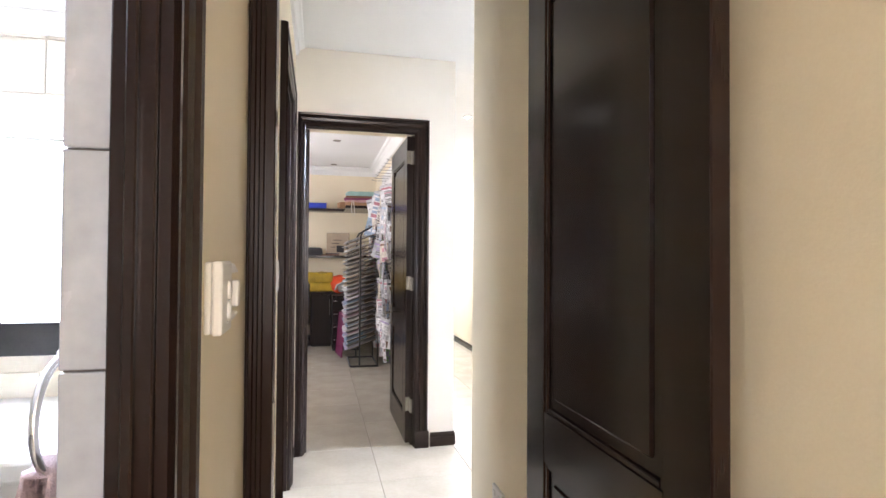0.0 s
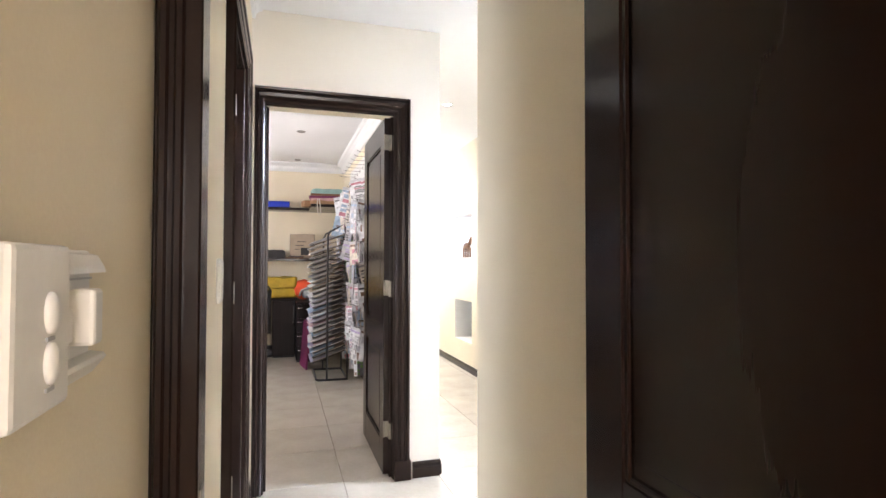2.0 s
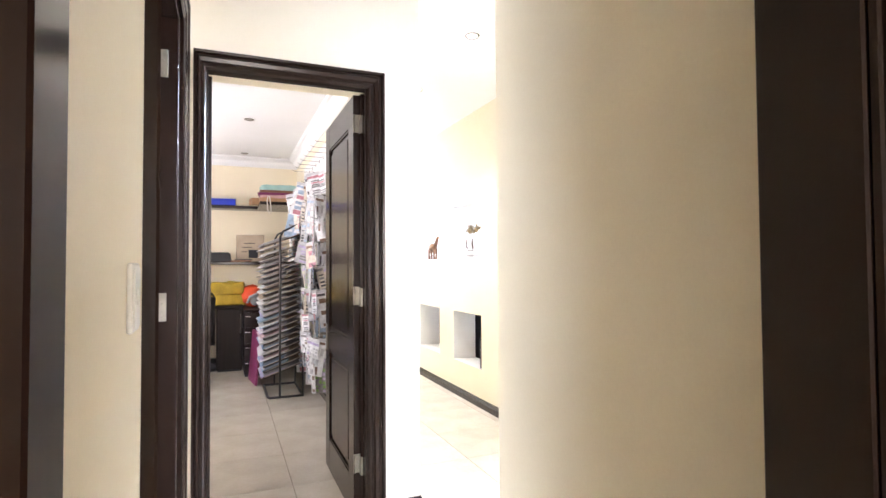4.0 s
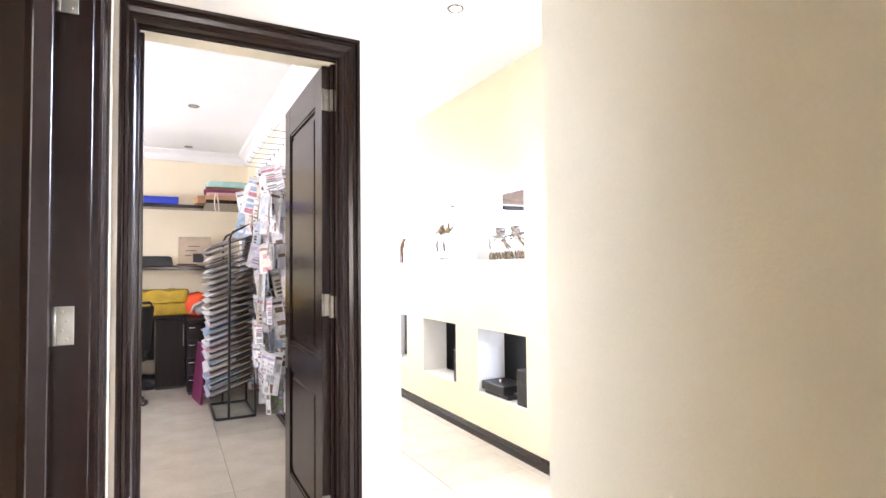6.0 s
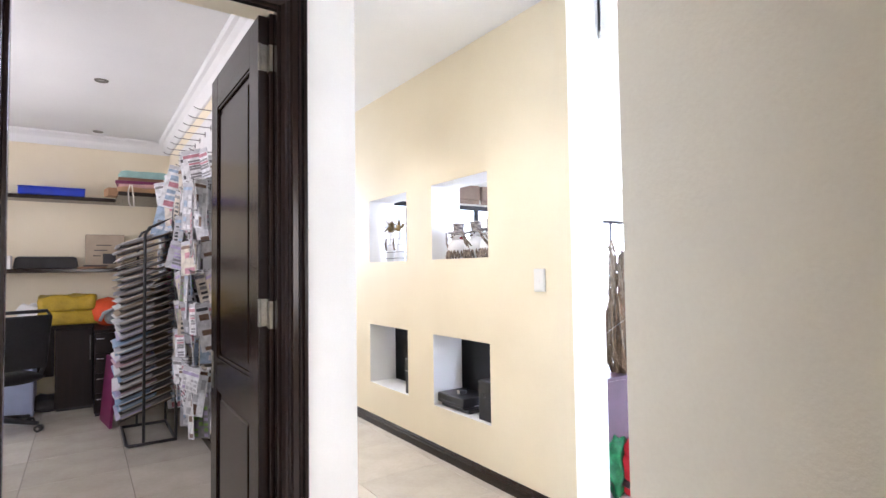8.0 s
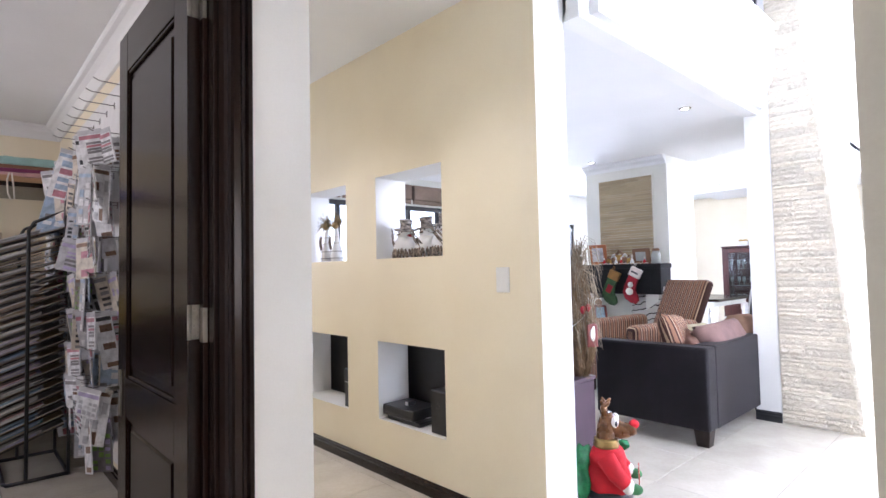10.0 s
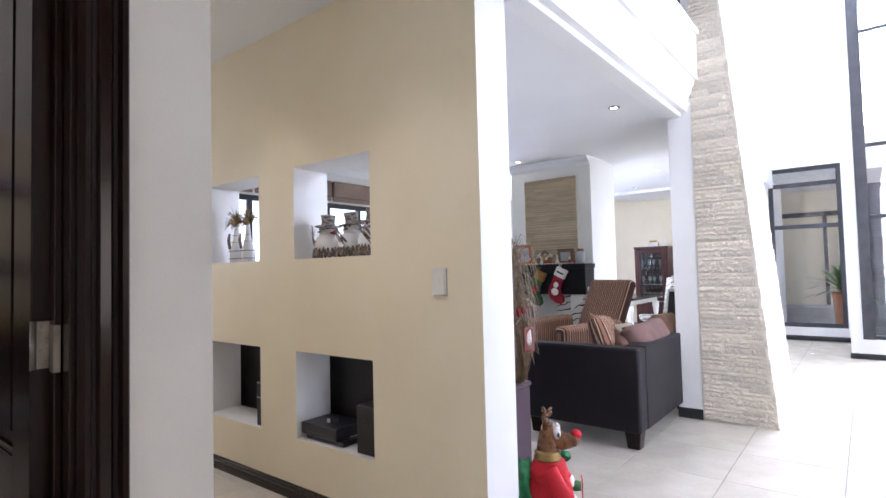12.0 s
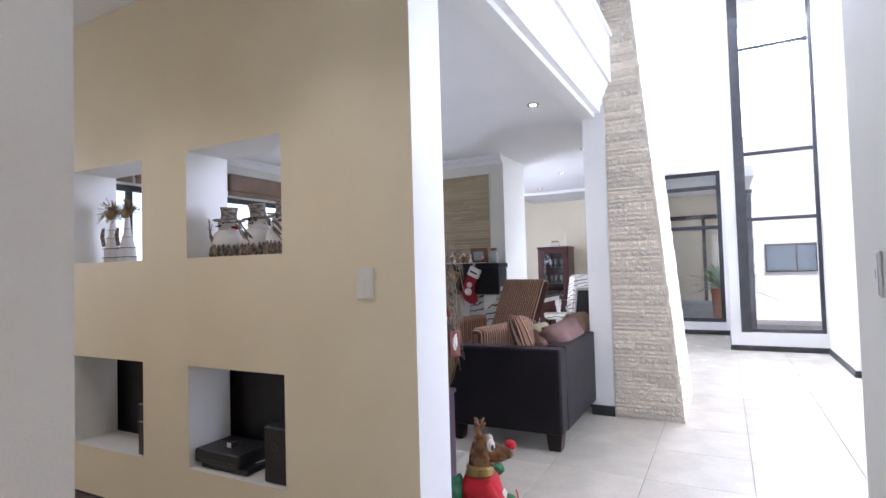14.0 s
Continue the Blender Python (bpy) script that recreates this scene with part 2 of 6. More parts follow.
# ---- the large structure ----
LX, LX2, RX = -0.085, -0.065, 0.82          # corridor walls
EY = 3.92                                   # office front wall
CZ = 2.89                                   # ceiling of corridor, passage and office
NX0, NX1 = 2.38, 2.64                       # wall with niches
LZ = 2.70                                   # ceiling of the lounge
DOOR = 2.34
grid_wall("wall_bathroom_side", "y", LX, LX - 0.052, -2.5, 1.56, 0, CZ, [(-0.10, 0.74, 0, DOOR)], CREAM, "cream painted plaster wall along the corridor")
grid_wall("wall_side_room", "y", LX2, LX2 - 0.15, 1.56, EY, 0, CZ, [(2.50, 3.37, 0, DOOR)], CREAM, "cream painted plaster wall with a dark doorway")
grid_wall("wall_corridor_right", "y", RX, RX + 0.12, -2.5, 2.46, 0, CZ, [], CREAM, "smooth cream wall ending at the open hall")
grid_wall("wall_hall_south", "x", 2.34, 2.46, RX + 0.12, 3.0, 0, 6.0, [], PALE, "pale plaster wall beside the entrance hall")
grid_wall("wall_corridor_head", "x", 1.515, 1.60, LX2, RX, DOOR + 0.02, CZ, [], CREAM, "cream plaster panel above the corridor doorway")
grid_wall("wall_office_front", "x", EY, EY + 0.13, -2.2, 1.105, 0, CZ, [(0.0, 0.82, 0, DOOR)], IVORY, "off-white plaster wall round the office doorway")
grid_wall("wall_office_partition", "y", 1.105, 1.06, EY + 0.13, 9.05, 0, CZ, [], CREAM, "cream partition between office and passage")
grid_wall("wall_office_back", "x", 9.05, 9.2, -2.2, 1.105, 0, CZ, [], CREAM, "cream office wall behind the shelves")
grid_wall("wall_office_left", "y", -2.2, -2.35, 2.2, 9.2, 0, CZ, [(5.5, 7.7, 0.9, 2.4)], CREAM, "cream office wall with an unseen window added for light")
NICHES = [(a, b, c, d) for a, b in ((4.676, 5.342), (5.715, 6.39), (6.79, 7.46)) for c, d in ((0.36, 0.88), (1.434, 1.992))]
grid_wall("wall_niches", "y", NX0, NX1, 3.97, 8.9, 0, CZ, NICHES, CREAM, "cream partition pierced by rows of square niches", inner=WHITE)
grid_wall("wall_passage_end", "x", 9.4, 9.55, 1.06, 2.9, 0, CZ, [], CREAM, "cream wall closing the passage")
grid_wall("wall_start", "x", -2.5, -2.62, -3.2, RX + 0.12, 0, CZ, [], CREAM, "cream wall behind the start of the corridor")
grid_wall("wall_bathroom_back", "x", 2.2, 2.35, -3.2, LX2 - 0.15, 0, CZ, [(-1.75, -0.66, 1.08, 1.82)], BATHW, "tiled bathroom wall with a bright window")
grid_wall("wall_bathroom_left", "y", -3.2, -3.35, -2.62, 2.35, 0, CZ, [], BATHW, "tiled bathroom side wall")
grid_wall("wall_void_south", "x", -2.0, -2.15, 3.0, 8.1, 0, 6.0, [(3.4, 7.6, 0.3, 5.6)], WHITE, "unseen white double-height wall with tall glazing added for light")
grid_wall("wall_void_west", "y", 3.0, 2.88, -2.15, 2.34, 0, 6.0, [], WHITE, "white wall beside the entrance hall")
grid_wall("wall_lounge_back", "x", 8.9, 9.05, 2.38, 13.35, 0, 3.2, [(3.0, 6.9, 0.9, 2.4), (7.8, 10.2, 0.4, 2.3)], PALE, "pale lounge wall with long windows")
grid_wall("wall_dining_end", "y", 13.2, 13.35, 4.1, 9.05, 0, 3.2, [], CREAM, "pale plain dining room wall")

# window bay and slider side of the tall hall
grid_wall("wall_bay", "y", 9.65, 9.8, 1.64, 2.84, 0, 6.0, [(1.66, 2.64, 0.27, 5.7)], WHITE, "white window bay with a low sill")
grid_wall("wall_bay_return", "x", 2.72, 2.84, 9.8, 11.45, 0, 6.0, [], WHITE, "white return wall beside the window bay")
grid_wall("wall_slider", "y", 11.45, 11.6, 2.74, 4.1, 0, 6.0, [(2.90, 3.95, 0.22, 2.98)], WHITE, "white wall above a glazed door")
grid_wall("wall_bay_side", "x", 1.52, 1.64, 7.95, 9.8, 0, 6.0, [], WHITE, "white wall beside the window bay")
grid_wall("wall_void_east", "y", 7.95, 8.1, -2.15, 1.52, 0, 6.0, [], WHITE, "white double-height wall")
grid_wall("wall_hall_north", "x", 3.95, 4.1, 7.4, 11.6, 2.92, 6.0, [], WHITE, "white upper wall over the dining opening")
grid_wall("wall_dining_return", "x", 3.95, 4.1, 11.6, 13.35, 0, 3.1, [], WHITE, "white wall beside the glazed door")


def slab(name, x0, x1, y0, y1, z0, z1, mat, label, category="ceiling"):
    return tagged(part(name, B(x0, x1, y0, y1, z0, z1), mat), label, category, kind="structure")


slab("ceiling_corridor", -3.35, 2.5, -2.62, EY, CZ, CZ + 0.15, CEIL, "white painted corridor ceiling")
slab("ceiling_office", -2.35, 1.105, EY, 9.2, CZ + 0.002, CZ + 0.15, CEIL, "white office ceiling with downlights")
slab("ceiling_passage", 1.105, NX1, EY, 9.55, CZ + 0.001, CZ + 0.15, CEIL, "white passage ceiling")
# the gap over the slider recess is added to let light in
bm = B(2.5, 9.9, -2.15, 4.1, 6.0, 6.15)
for a in ((11.35, 11.6, -2.15, 4.1), (9.9, 11.35, -2.15, 2.95), (9.9, 11.35, 3.85, 4.1)):
    box(bm, *a, 6.0, 6.15)
tagged(part("ceiling_void", bm, CEIL), "white high ceiling over the hall with an unseen opening added for light", "ceiling", kind="structure")
slab("ceiling_upper", -3.35, 11.6, 4.1, 9.2, 6.0, 6.15, CEIL, "white upper floor ceiling")
slab("wall_upper_back", 2.5, 11.6, 9.05, 9.2, 2.9, 6.0, WHITE, "white upper floor wall", "wall")
slab("wall_upper_west", 2.35, 2.5, 2.34, 9.2, CZ + 0.15, 6.0, WHITE, "white upper floor wall", "wall")
tagged(part("ground", B(-60, 60, -60, 60, -0.3, -0.06), GROUND), "pale concrete paving outside the house", "ground", kind="structure")
tagged(part("floor", B(-3.35, 13.35, -2.62, 9.55, -0.06, -0.006), GROUT), "beige porcelain tiled floor with grey joints", "floor", kind="structure")
slab("ceiling_dining", 7.36, 13.35, 3.95, 8.9, 2.92, 3.1, CEIL, "white dining room ceiling")
slab("ceiling_lounge_front", NX1, 7.36, 3.95, 6.6, LZ, LZ + 0.25, CEIL, "pale grey lounge ceiling with downlights")
slab("ceiling_lounge_back", NX1, 7.36, 6.6, 8.9, 2.95, 3.1, CEIL, "raised white lounge ceiling")
slab("ceiling_bathroom", -3.2, LX - 0.16, -2.5, 2.2, 2.25, 2.4, CEIL, "low white bathroom ceiling")


def run(name, a, b, h=0.10, t=0.018, mat=None, label="dark-stained timber skirting board", category="skirting"):
    """A skirting board with a moulded top from a to b on the floor; it stands out to the right of the run."""
    prof = [(0, 0), (t, 0), (t, h * 0.62), (t * 0.72, h * 0.70), (t * 0.72, h * 0.84), (t * 0.4, h * 0.93), (t * 0.3, h), (0, h)]
    return tagged(part(name, sweep(bmesh.new(), prof, [(*a, 0.0), (*b, 0.0)]), mat or WOODX), label, category, kind="structure")


def cornice(name, a, b, z, s=0.09):
    prof = [(0, 0), (0.012, 0), (0.02, -0.0), (s * 0.35, 0.3 * s), (s * 0.45, 0.55 * s), (s * 0.7, 0.75 * s), (s * 0.9, 0.8 * s), (s, s * 0.9), (s, s), (0, s)]
    return tagged(part(name, sweep(bmesh.new(), prof, [(*a, z - s), (*b, z - s)]), CEIL), "white moulded plaster cornice under the ceiling", "cornice", kind="structure")


run("baseboard_niches", (NX0, 8.9), (NX0, 3.97), 0.085)
run("baseboard_nib", (0.925, EY), (1.105, EY), 0.10, 0.02)
run("baseboard_passage", (1.105, EY), (1.105, 9.0), 0.10)
run("baseboard_office", (1.06, 9.0), (1.06, 4.06), 0.10)
run("baseboard_office_back", (-2.2, 9.05), (1.06, 9.05), 0.10)
run("baseboard_corridor", (LX2, 3.47), (LX2, EY), 0.10)
for nm, a, b in (("bay", (9.65, 2.84), (9.65, 1.64)), ("bay_return", (11.45, 2.84), (9.65, 2.84)), ("slider", (11.45, 3.95), (11.45, 2.84)), ("bay_side", (9.65, 1.64), (7.95, 1.64)), ("void_east", (7.95, 1.64), (7.95, -2.0))):
    run("baseboard_" + nm, a, b, 0.075, 0.015, BLACKP, "black tiled skirting along the hall")
cornice("cornice_office_right", (1.06, 9.05), (1.06, 4.05), CZ, 0.13)
cornice("cornice_office_back", (-2.2, 9.05), (1.06, 9.05), CZ, 0.13)
cornice("cornice_corridor_left", (LX2, 1.6), (LX2, EY), CZ, 0.06)
cornice("cornice_lounge_back", (NX1, 8.9), (7.36, 8.9), 2.95, 0.11)
cornice("cornice_bathroom", (-3.2, 2.2), (LX - 0.15, 2.2), 2.25, 0.07)


# ---- doors ----
def door_frame(name, m, w, h, depth, label, sides=(-1, 1), aw=0.095, blocks=False, head=True, stop=True, fronts=(0, 1), soffit=0, left=1.0):
    """A timber frame: local x across the opening, front at y = 0, going back to y = depth."""
    f = thing(name, m, label, "door frame", kind="structure")
    j = 0.022
    part("jamb", B(0, j, 0.001, depth - 0.001, 0, h, bevel=0.002), WOOD, f)
    part("jamb", B(w - j, w, 0.001, depth - 0.001, 0, h, bevel=0.002), WOOD, f)
    if head:
        part("head", B(j, w - j, 0.001, (depth if not soffit else soffit) - 0.001, h - j, h, bevel=0.002), WOODX, f)
        if soffit:
            part("lintel_soffit", B(j, w - j, soffit, depth + 0.002, h - j + 0.001, h + 0.001), CREAM, f, "cream plastered underside of the lintel")
    if stop:
        for x in (j, w - j - 0.014):
            part("door_stop", B(x, x + 0.014, depth * 0.35, depth * 0.6, 0, h - j, bevel=0.002), WOOD, f)
    prof = [(0, 0), (0.0, 0.014), (0.012, 0.020), (0.022, 0.020), (0.026, 0.014), (0.034, 0.014), (0.040, 0.022), (0.058, 0.026), (0.066, 0.018), (0.074, 0.018), (0.080, 0.030), (0.091, 0.032), (aw, 0.026), (aw, 0)]
    for front in fronts:
        y, s = (0, -1) if front == 0 else (depth, 1)
        for side in sides:
            x, k0 = (0.012, left) if side < 0 else (w - 0.012, 1.0)
            bm = bmesh.new()
            ring = [[bm.verts.new((x + side * p * k0, y + s * q, z)) for p, q in prof] for z in (0, h - 0.012 + aw)]
            k = len(prof)
            for i in range(k):
                bm.faces.new((ring[0][i], ring[0][(i + 1) % k], ring[1][(i + 1) % k], ring[1][i]))
            bm.faces.new(ring[0])
            bm.faces.new(ring[1])
            for p in range(k):
                ring[1][p].co.z = h - 0.012 + prof[p][0]
            bmesh.ops.recalc_face_normals(bm, faces=bm.faces[:])
            part("architrave", bm, WOOD, f)
            if blocks and front == 0 and side > 0:
                part("plinth_block", B(x - 0.004, x + side * (aw + 0.008), y - 0.04, y, 0, 0.125, bevel=0.004), WOOD, f)
        if head:
            bm = bmesh.new()
            ring = [[bm.verts.new((x, y + s * q, h - 0.012 + p)) for p, q in prof] for x in (0, 1)]
            for p, q in enumerate(prof):
                ring[0][p].co.x = 0.012 - (q[0] * left if -1 in sides else 0)
                ring[1][p].co.x = w - 0.012 + (q[0] if 1 in sides else 0)
            k = len(prof)
            for i in range(k):
                bm.faces.new((ring[0][i], ring[0][(i + 1) % k], ring[1][(i + 1) % k], ring[1][i]))
            bm.faces.new(ring[0])
            bm.faces.new(ring[1])
            bmesh.ops.recalc_face_normals(bm, faces=bm.faces[:])
            part("architrave_head", bm, WOODX, f)
    return f


def hinge(parent, x, y, z, h=0.1, w=0.03, side=-1):
    """A butt hinge: knuckle and a plate with four screws, on a face that looks to -y."""
    bm = B(x, x + w, y - 0.003, y, z, z + h, bevel=0.001)
    tube(bm, [(x if side < 0 else x + w, y - 0.006, z), (x if side < 0 else x + w, y - 0.006, z + h)], 0.006, 10)
    hg = part("hinge", bm, STEEL, parent, "steel butt hinge")
    for k in range(4):
        part("screw", lathe(bmesh.new(), [(0.004, 0), (0.003, 0.0015)], 8), STEEL, hg).matrix_local = pose(x + w * (0.4 if k % 2 else 0.65), y - 0.003, z + h * (0.14 + 0.24 * k), 90)
    return hg


def door_leaf(name, m, w, h, label, t=0.04, handle=True, hinges=True, flip=1):
    """Two-panelled leaf: local x from the hinge to the free edge, faces at y = 0 and y = t."""
    d = thing(name, m, label, "door")
    st, z1, z2, z3, z4 = 0.13, 0.20, 0.80, 0.945, h - 0.16
    part("stile", B(0, st, 0, t, 0, h, bevel=0.003), WOOD, d)
    part("stile", B(w - st, w, 0, t, 0, h, bevel=0.003), WOOD, d)
    for a, b in ((0, z1), (z2, z3), (z4, h)):
        part("rail", B(st, w - st, 0.0005, t - 0.0005, a, b, bevel=0.001), WOODX, d)
    for a, b in ((z1, z2), (z3, z4)):
        bm = B(st, w - st, t * 0.32, t * 0.68, a, b)
        box(bm, st + 0.045, w - st - 0.045, t * 0.16, t * 0.84, a + 0.045, b - 0.045, bevel=0.006)
        part("panel", bm, WOOD, d)
        bm = bmesh.new()
        for y0, y1 in ((0.004, t * 0.32), (t * 0.68, t - 0.004)):
            for x0, x1, c0, c1 in ((st, st + 0.014, a, b), (w - st - 0.014, w - st, a, b), (st + 0.014, w - st - 0.014, a, a + 0.014), (st + 0.014, w - st - 0.014, b - 0.014, b)):
                box(bm, x0, x1, y0, y1, c0, c1, bevel=0.003)
        part("moulding", bm, WOOD, d)
    if handle:
        for y, s in ((0, -1), (t, 1)):
            bm = B(w - 0.075, w - 0.035, min(y, y + s * 0.008), max(y, y + s * 0.008), 0.79, 0.97, bevel=0.003)
            tube(bm, [(w - 0.055, y, 0.9), (w - 0.055, y + s * 0.045, 0.9), (w - 0.07, y + s * 0.05, 0.9), (w - 0.13, y + s * 0.05, 0.898)], 0.009, 10)
            part("handle", bm, STEEL, d, "brushed steel lever handle")
        part("lock", B(w, w + 0.003, t * 0.2, t * 0.8, 0.78, 0.98, bevel=0.001), STEEL, d)
    return d


OD = door_frame("door_1", pose(0.0, EY, 0), 0.82, DOOR, 0.13, "dark-stained moulded timber frame round the office doorway", blocks=True, soffit=0.03, left=0.6)
hz = (0.24, 1.15, 2.10)
LEAF = door_leaf("office_door", pose(0.792, 4.0, 0.008, 0, 0, 90), 0.86, 2.31, "open glossy dark-stained two-panel wooden door of the office")
for z in hz:
    hg = hinge(LEAF, 0.0, 0.0, z, 0.1, 0.034)
    hg.matrix_local = pose(0, 0.037, 0, 0, 0, -90)
    part("hinge_leaf", B(0.783, 0.796, 3.965, 3.995, z, z + 0.1, bevel=0.001), STEEL, OD).matrix_parent_inverse = pose(0.0, EY, 0).inverted()

door_frame("door_2", pose(LX2, 2.50, 0, 0, 0, 90), 0.87, DOOR, 0.15, "dark-stained moulded timber frame of the side room", stop=False)
door_leaf("side_room_door", pose(LX2 - 0.088, 3.346, 0.008, 0, 0, 180), 0.80, 2.31, "dark-stained panelled door standing open into the side room")
for z in (0.24, 1.172, 2.09):
    hinge(bpy.data.objects["door_2"], -0.148, 3.348, z, 0.105, 0.046).matrix_parent_inverse = pose(LX2, 2.50, 0, 0, 0, 90).inverted()

door_frame("door_3", pose(LX, -0.10, 0, 0, 0, 90), 0.84, DOOR, 0.052, "dark-stained moulded timber frame of the bathroom doorway", fronts=(0,))
# corridor doorway: a post on either side and the leaf folded back along the wall
post = thing("door_4", pose(0, 0, 0), "dark-stained timber posts framing the corridor doorway", "door frame", kind="structure")
for x0, x1 in ((LX + 0.002, -0.012), (0.775, RX - 0.001)):
    bm = B(x0, x1, 1.515, 1.60, 0, DOOR + 0.02, bevel=0.003)
    for k in range(2):
        box(bm, x0 + 0.006 + 0.024 * k, x0 + 0.022 + 0.024 * k if x0 < 0 else x0 + 0.018 + 0.012 * k, 1.505 - 0.004 * (k % 2), 1.516, 0, DOOR, bevel=0.004)
    part("jamb", bm, WOOD, post)
part("strike_plate", B(-0.013, -0.009, 1.545, 1.575, 0.86, 1.0, bevel=0.001), STEEL, post)
part("head", B(-0.012, 0.775, 1.515, 1.60, DOOR - 0.01, DOOR + 0.02, bevel=0.003), WOODX, post)
door_leaf("corridor_door", pose(0.745, 1.60, 0.008, 0, 0, -90), 0.805, 2.31, "glossy dark-stained panelled door folded back against the wall", handle=False)


# ---- switches ----
def switch_plate(name, m, w, h, label, group="", gangs=1):
    """Plate in the local x-z plane, standing out towards -y."""
    s = thing(name, m, label, "light switch", group)
    part("plate", B(-w / 2, w / 2, -0.010, 0, -h / 2, h / 2, bevel=0.004, seg=2), PLASTIC, s)
    part("cover", B(-w / 2 + 0.008, w / 2 - 0.008, -0.013, -0.010, -h / 2 + 0.008, h / 2 - 0.008, bevel=0.002), PLASTIC, s)
    for g in range(gangs):
        c = (g - (gangs - 1) / 2) * 0.03
        part("rocker", B(c - 0.010, c + 0.010, -0.0155, -0.013, -0.014, 0.014, bevel=0.001), PLASTIC, s)
    return s


switch_plate("light_switch", pose(NX0, 4.21, 1.29, 0, 0, -90), 0.088, 0.132, "white single light switch plate on the cream wall")
switch_plate("light_switch", pose(LX2, 2.265, 1.32, 0, 0, 90), 0.085, 0.13, "white light switch plate beside the dark door frame")
switch_plate("light_switch", pose(2.66, 2.46, 1.29, 0, 0, 180), 0.08, 0.145, "white light switch plate on the pale hall wall")
ps = thing("power_socket", pose(RX, 2.06, 0.42, 0, 0, -90), "white power socket plate low on the cream wall", "power socket")
part("plate", B(-0.06, 0.06, -0.012, 0, -0.058, 0.058, bevel=0.004, seg=2), PLASTIC, ps)
for x in (-0.03, 0.03):
    part("switch", B(x - 0.01, x + 0.01, -0.017, -0.012, 0.018, 0.04, bevel=0.002), PLASTIC, ps)
sp = thing("control_panel", pose(LX, 1.10, 1.325, 0, 0, 90), "white plastic wall control with worn buttons by the bathroom", "control panel")
part("base_plate", B(-0.105, 0.105, -0.012, 0, -0.062, 0.062, bevel=0.004, seg=2), PLASTIC, sp)
part("cover", B(-0.105, -0.002, -0.030, -0.012, -0.064, 0.064, bevel=0.005, seg=2), PLASTIC, sp)
GREYP = surface("grey_plastic", (0.36, 0.36, 0.36), (0.46, 0.46, 0.46), 0.4, scale=9, fine=90, bump=0.0)
for z in (0.012, -0.026):
    bt_ = part("button", lathe(bmesh.new(), [(0.013, 0), (0.0125, 0.003), (0.008, 0.006), (0.001, 0.0065)], 18), PLASTIC, sp)
    bt_.matrix_local = pose(-0.045, -0.030, z, 90) @ Matrix.Diagonal((0.8, 1.25, 1, 1))
    part("button_slot", B(-0.052, -0.038, -0.0315, -0.0295, z - 0.021, z - 0.018), GREYP, sp)
bm = bmesh.new()
sweep(bm, [(0.012, 0.004), (0.026, 0.004), (0.024, 0.010), (0.018, 0.021), (0.012, 0.023)], [(0.0, 0, 0.036), (0.105, 0, 0.036)])
part("hood", bm, PLASTIC, sp)
bm = bmesh.new()
sweep(bm, [(0.012, 0.0), (0.014, 0.0), (0.027, 0.016), (0.025, 0.020), (0.012, 0.022)], [(0.0, 0, -0.061), (0.105, 0, -0.061)])
part("lower_lip", bm, PLASTIC, sp)
part("divider", B(-0.002, 0.005, -0.024, -0.012, -0.060, 0.060, bevel=0.002), PLASTIC, sp)
part("socket_plug", B(0.036, 0.062, -0.036, -0.012, -0.026, 0.026, bevel=0.004, seg=2), PLASTIC, sp)
part("rocker", B(0.014, 0.030, -0.022, -0.012, -0.022, 0.010, bevel=0.003), PLASTIC, sp)
part("dial", lathe(bmesh.new(), [(0.013, 0), (0.012, 0.008), (0.009, 0.011), (0.001, 0.011)], 18), PLASTIC, sp).matrix_local = pose(0.082, -0.012, 0.0, 90)
part("joint_line", B(0.008, 0.103, -0.0135, -0.0115, 0.0335, 0.0355), GREYP, sp)


# ---- downlights ----
def downlight(x, y, z, lit, label):
    d = thing("downlight", pose(x, y, z), label, "downlight", "ceiling downlights")
    part("ring", lathe(bmesh.new(), [(0.030, -0.002), (0.036, -0.007), (0.046, -0.006), (0.050, 0.0), (0.030, 0.0)], 28), STEEL, d)
    part("lamp", lathe(bmesh.new(), [(0.0305, 0.0), (0.028, -0.004), (0.005, -0.005)], 20), LIT if lit else OFF, d, "glowing lamp" if lit else "unlit reflector lamp")
    return d


for x, y, z, lit in ((1.61, 4.26, CZ, 1), (1.63, 5.42, CZ, 1), (1.62, 6.9, CZ, 1), (0.325, 6.94, CZ, 0), (0.338, 8.74, CZ, 0), (4.87, 4.26, LZ, 1), (6.30, 6.05, LZ, 1), (6.85, 4.29, LZ, 1), (9.6, 5.3, 2.92, 1), (11.2, 6.2, 2.92, 1)):
    downlight(x, y, z, lit, "recessed steel ceiling downlight, lit" if lit else "recessed steel ceiling downlight, unlit")
    if lit and x < 2 or x == 4.87:
        lamp("SPOT", "downlight_beam", look((x, y, z - 0.02), (x, y, 0)), 14.0, (1.0, 0.93, 0.81), spot=110)


# ---- bathroom glimpse ----
bt = thing("wall_bathroom_tiles", pose(0, 0, 0), "grey-beige tiled lining of the bathroom wall", "tiled wall", kind="structure")
part("backing", B(-0.192, LX - 0.054, 0.752, 2.2, 0, 2.25), GROUT, bt)
tb = mesh("tile", B(-0.027, 0.027, -0.006, 0.006, -0.1305, 0.1305, bevel=0.0015), MARBLE)
for k in range(-5, 4):
    t = new("tile", tb)
    t.parent, t.location = bt, (-0.1657, 0.746, 1.392 + 0.264 * k)
WT = mesh("tile", B(-0.298, 0.298, -0.006, 0.006, -0.0965, 0.0965, bevel=0.0015), BATHW)
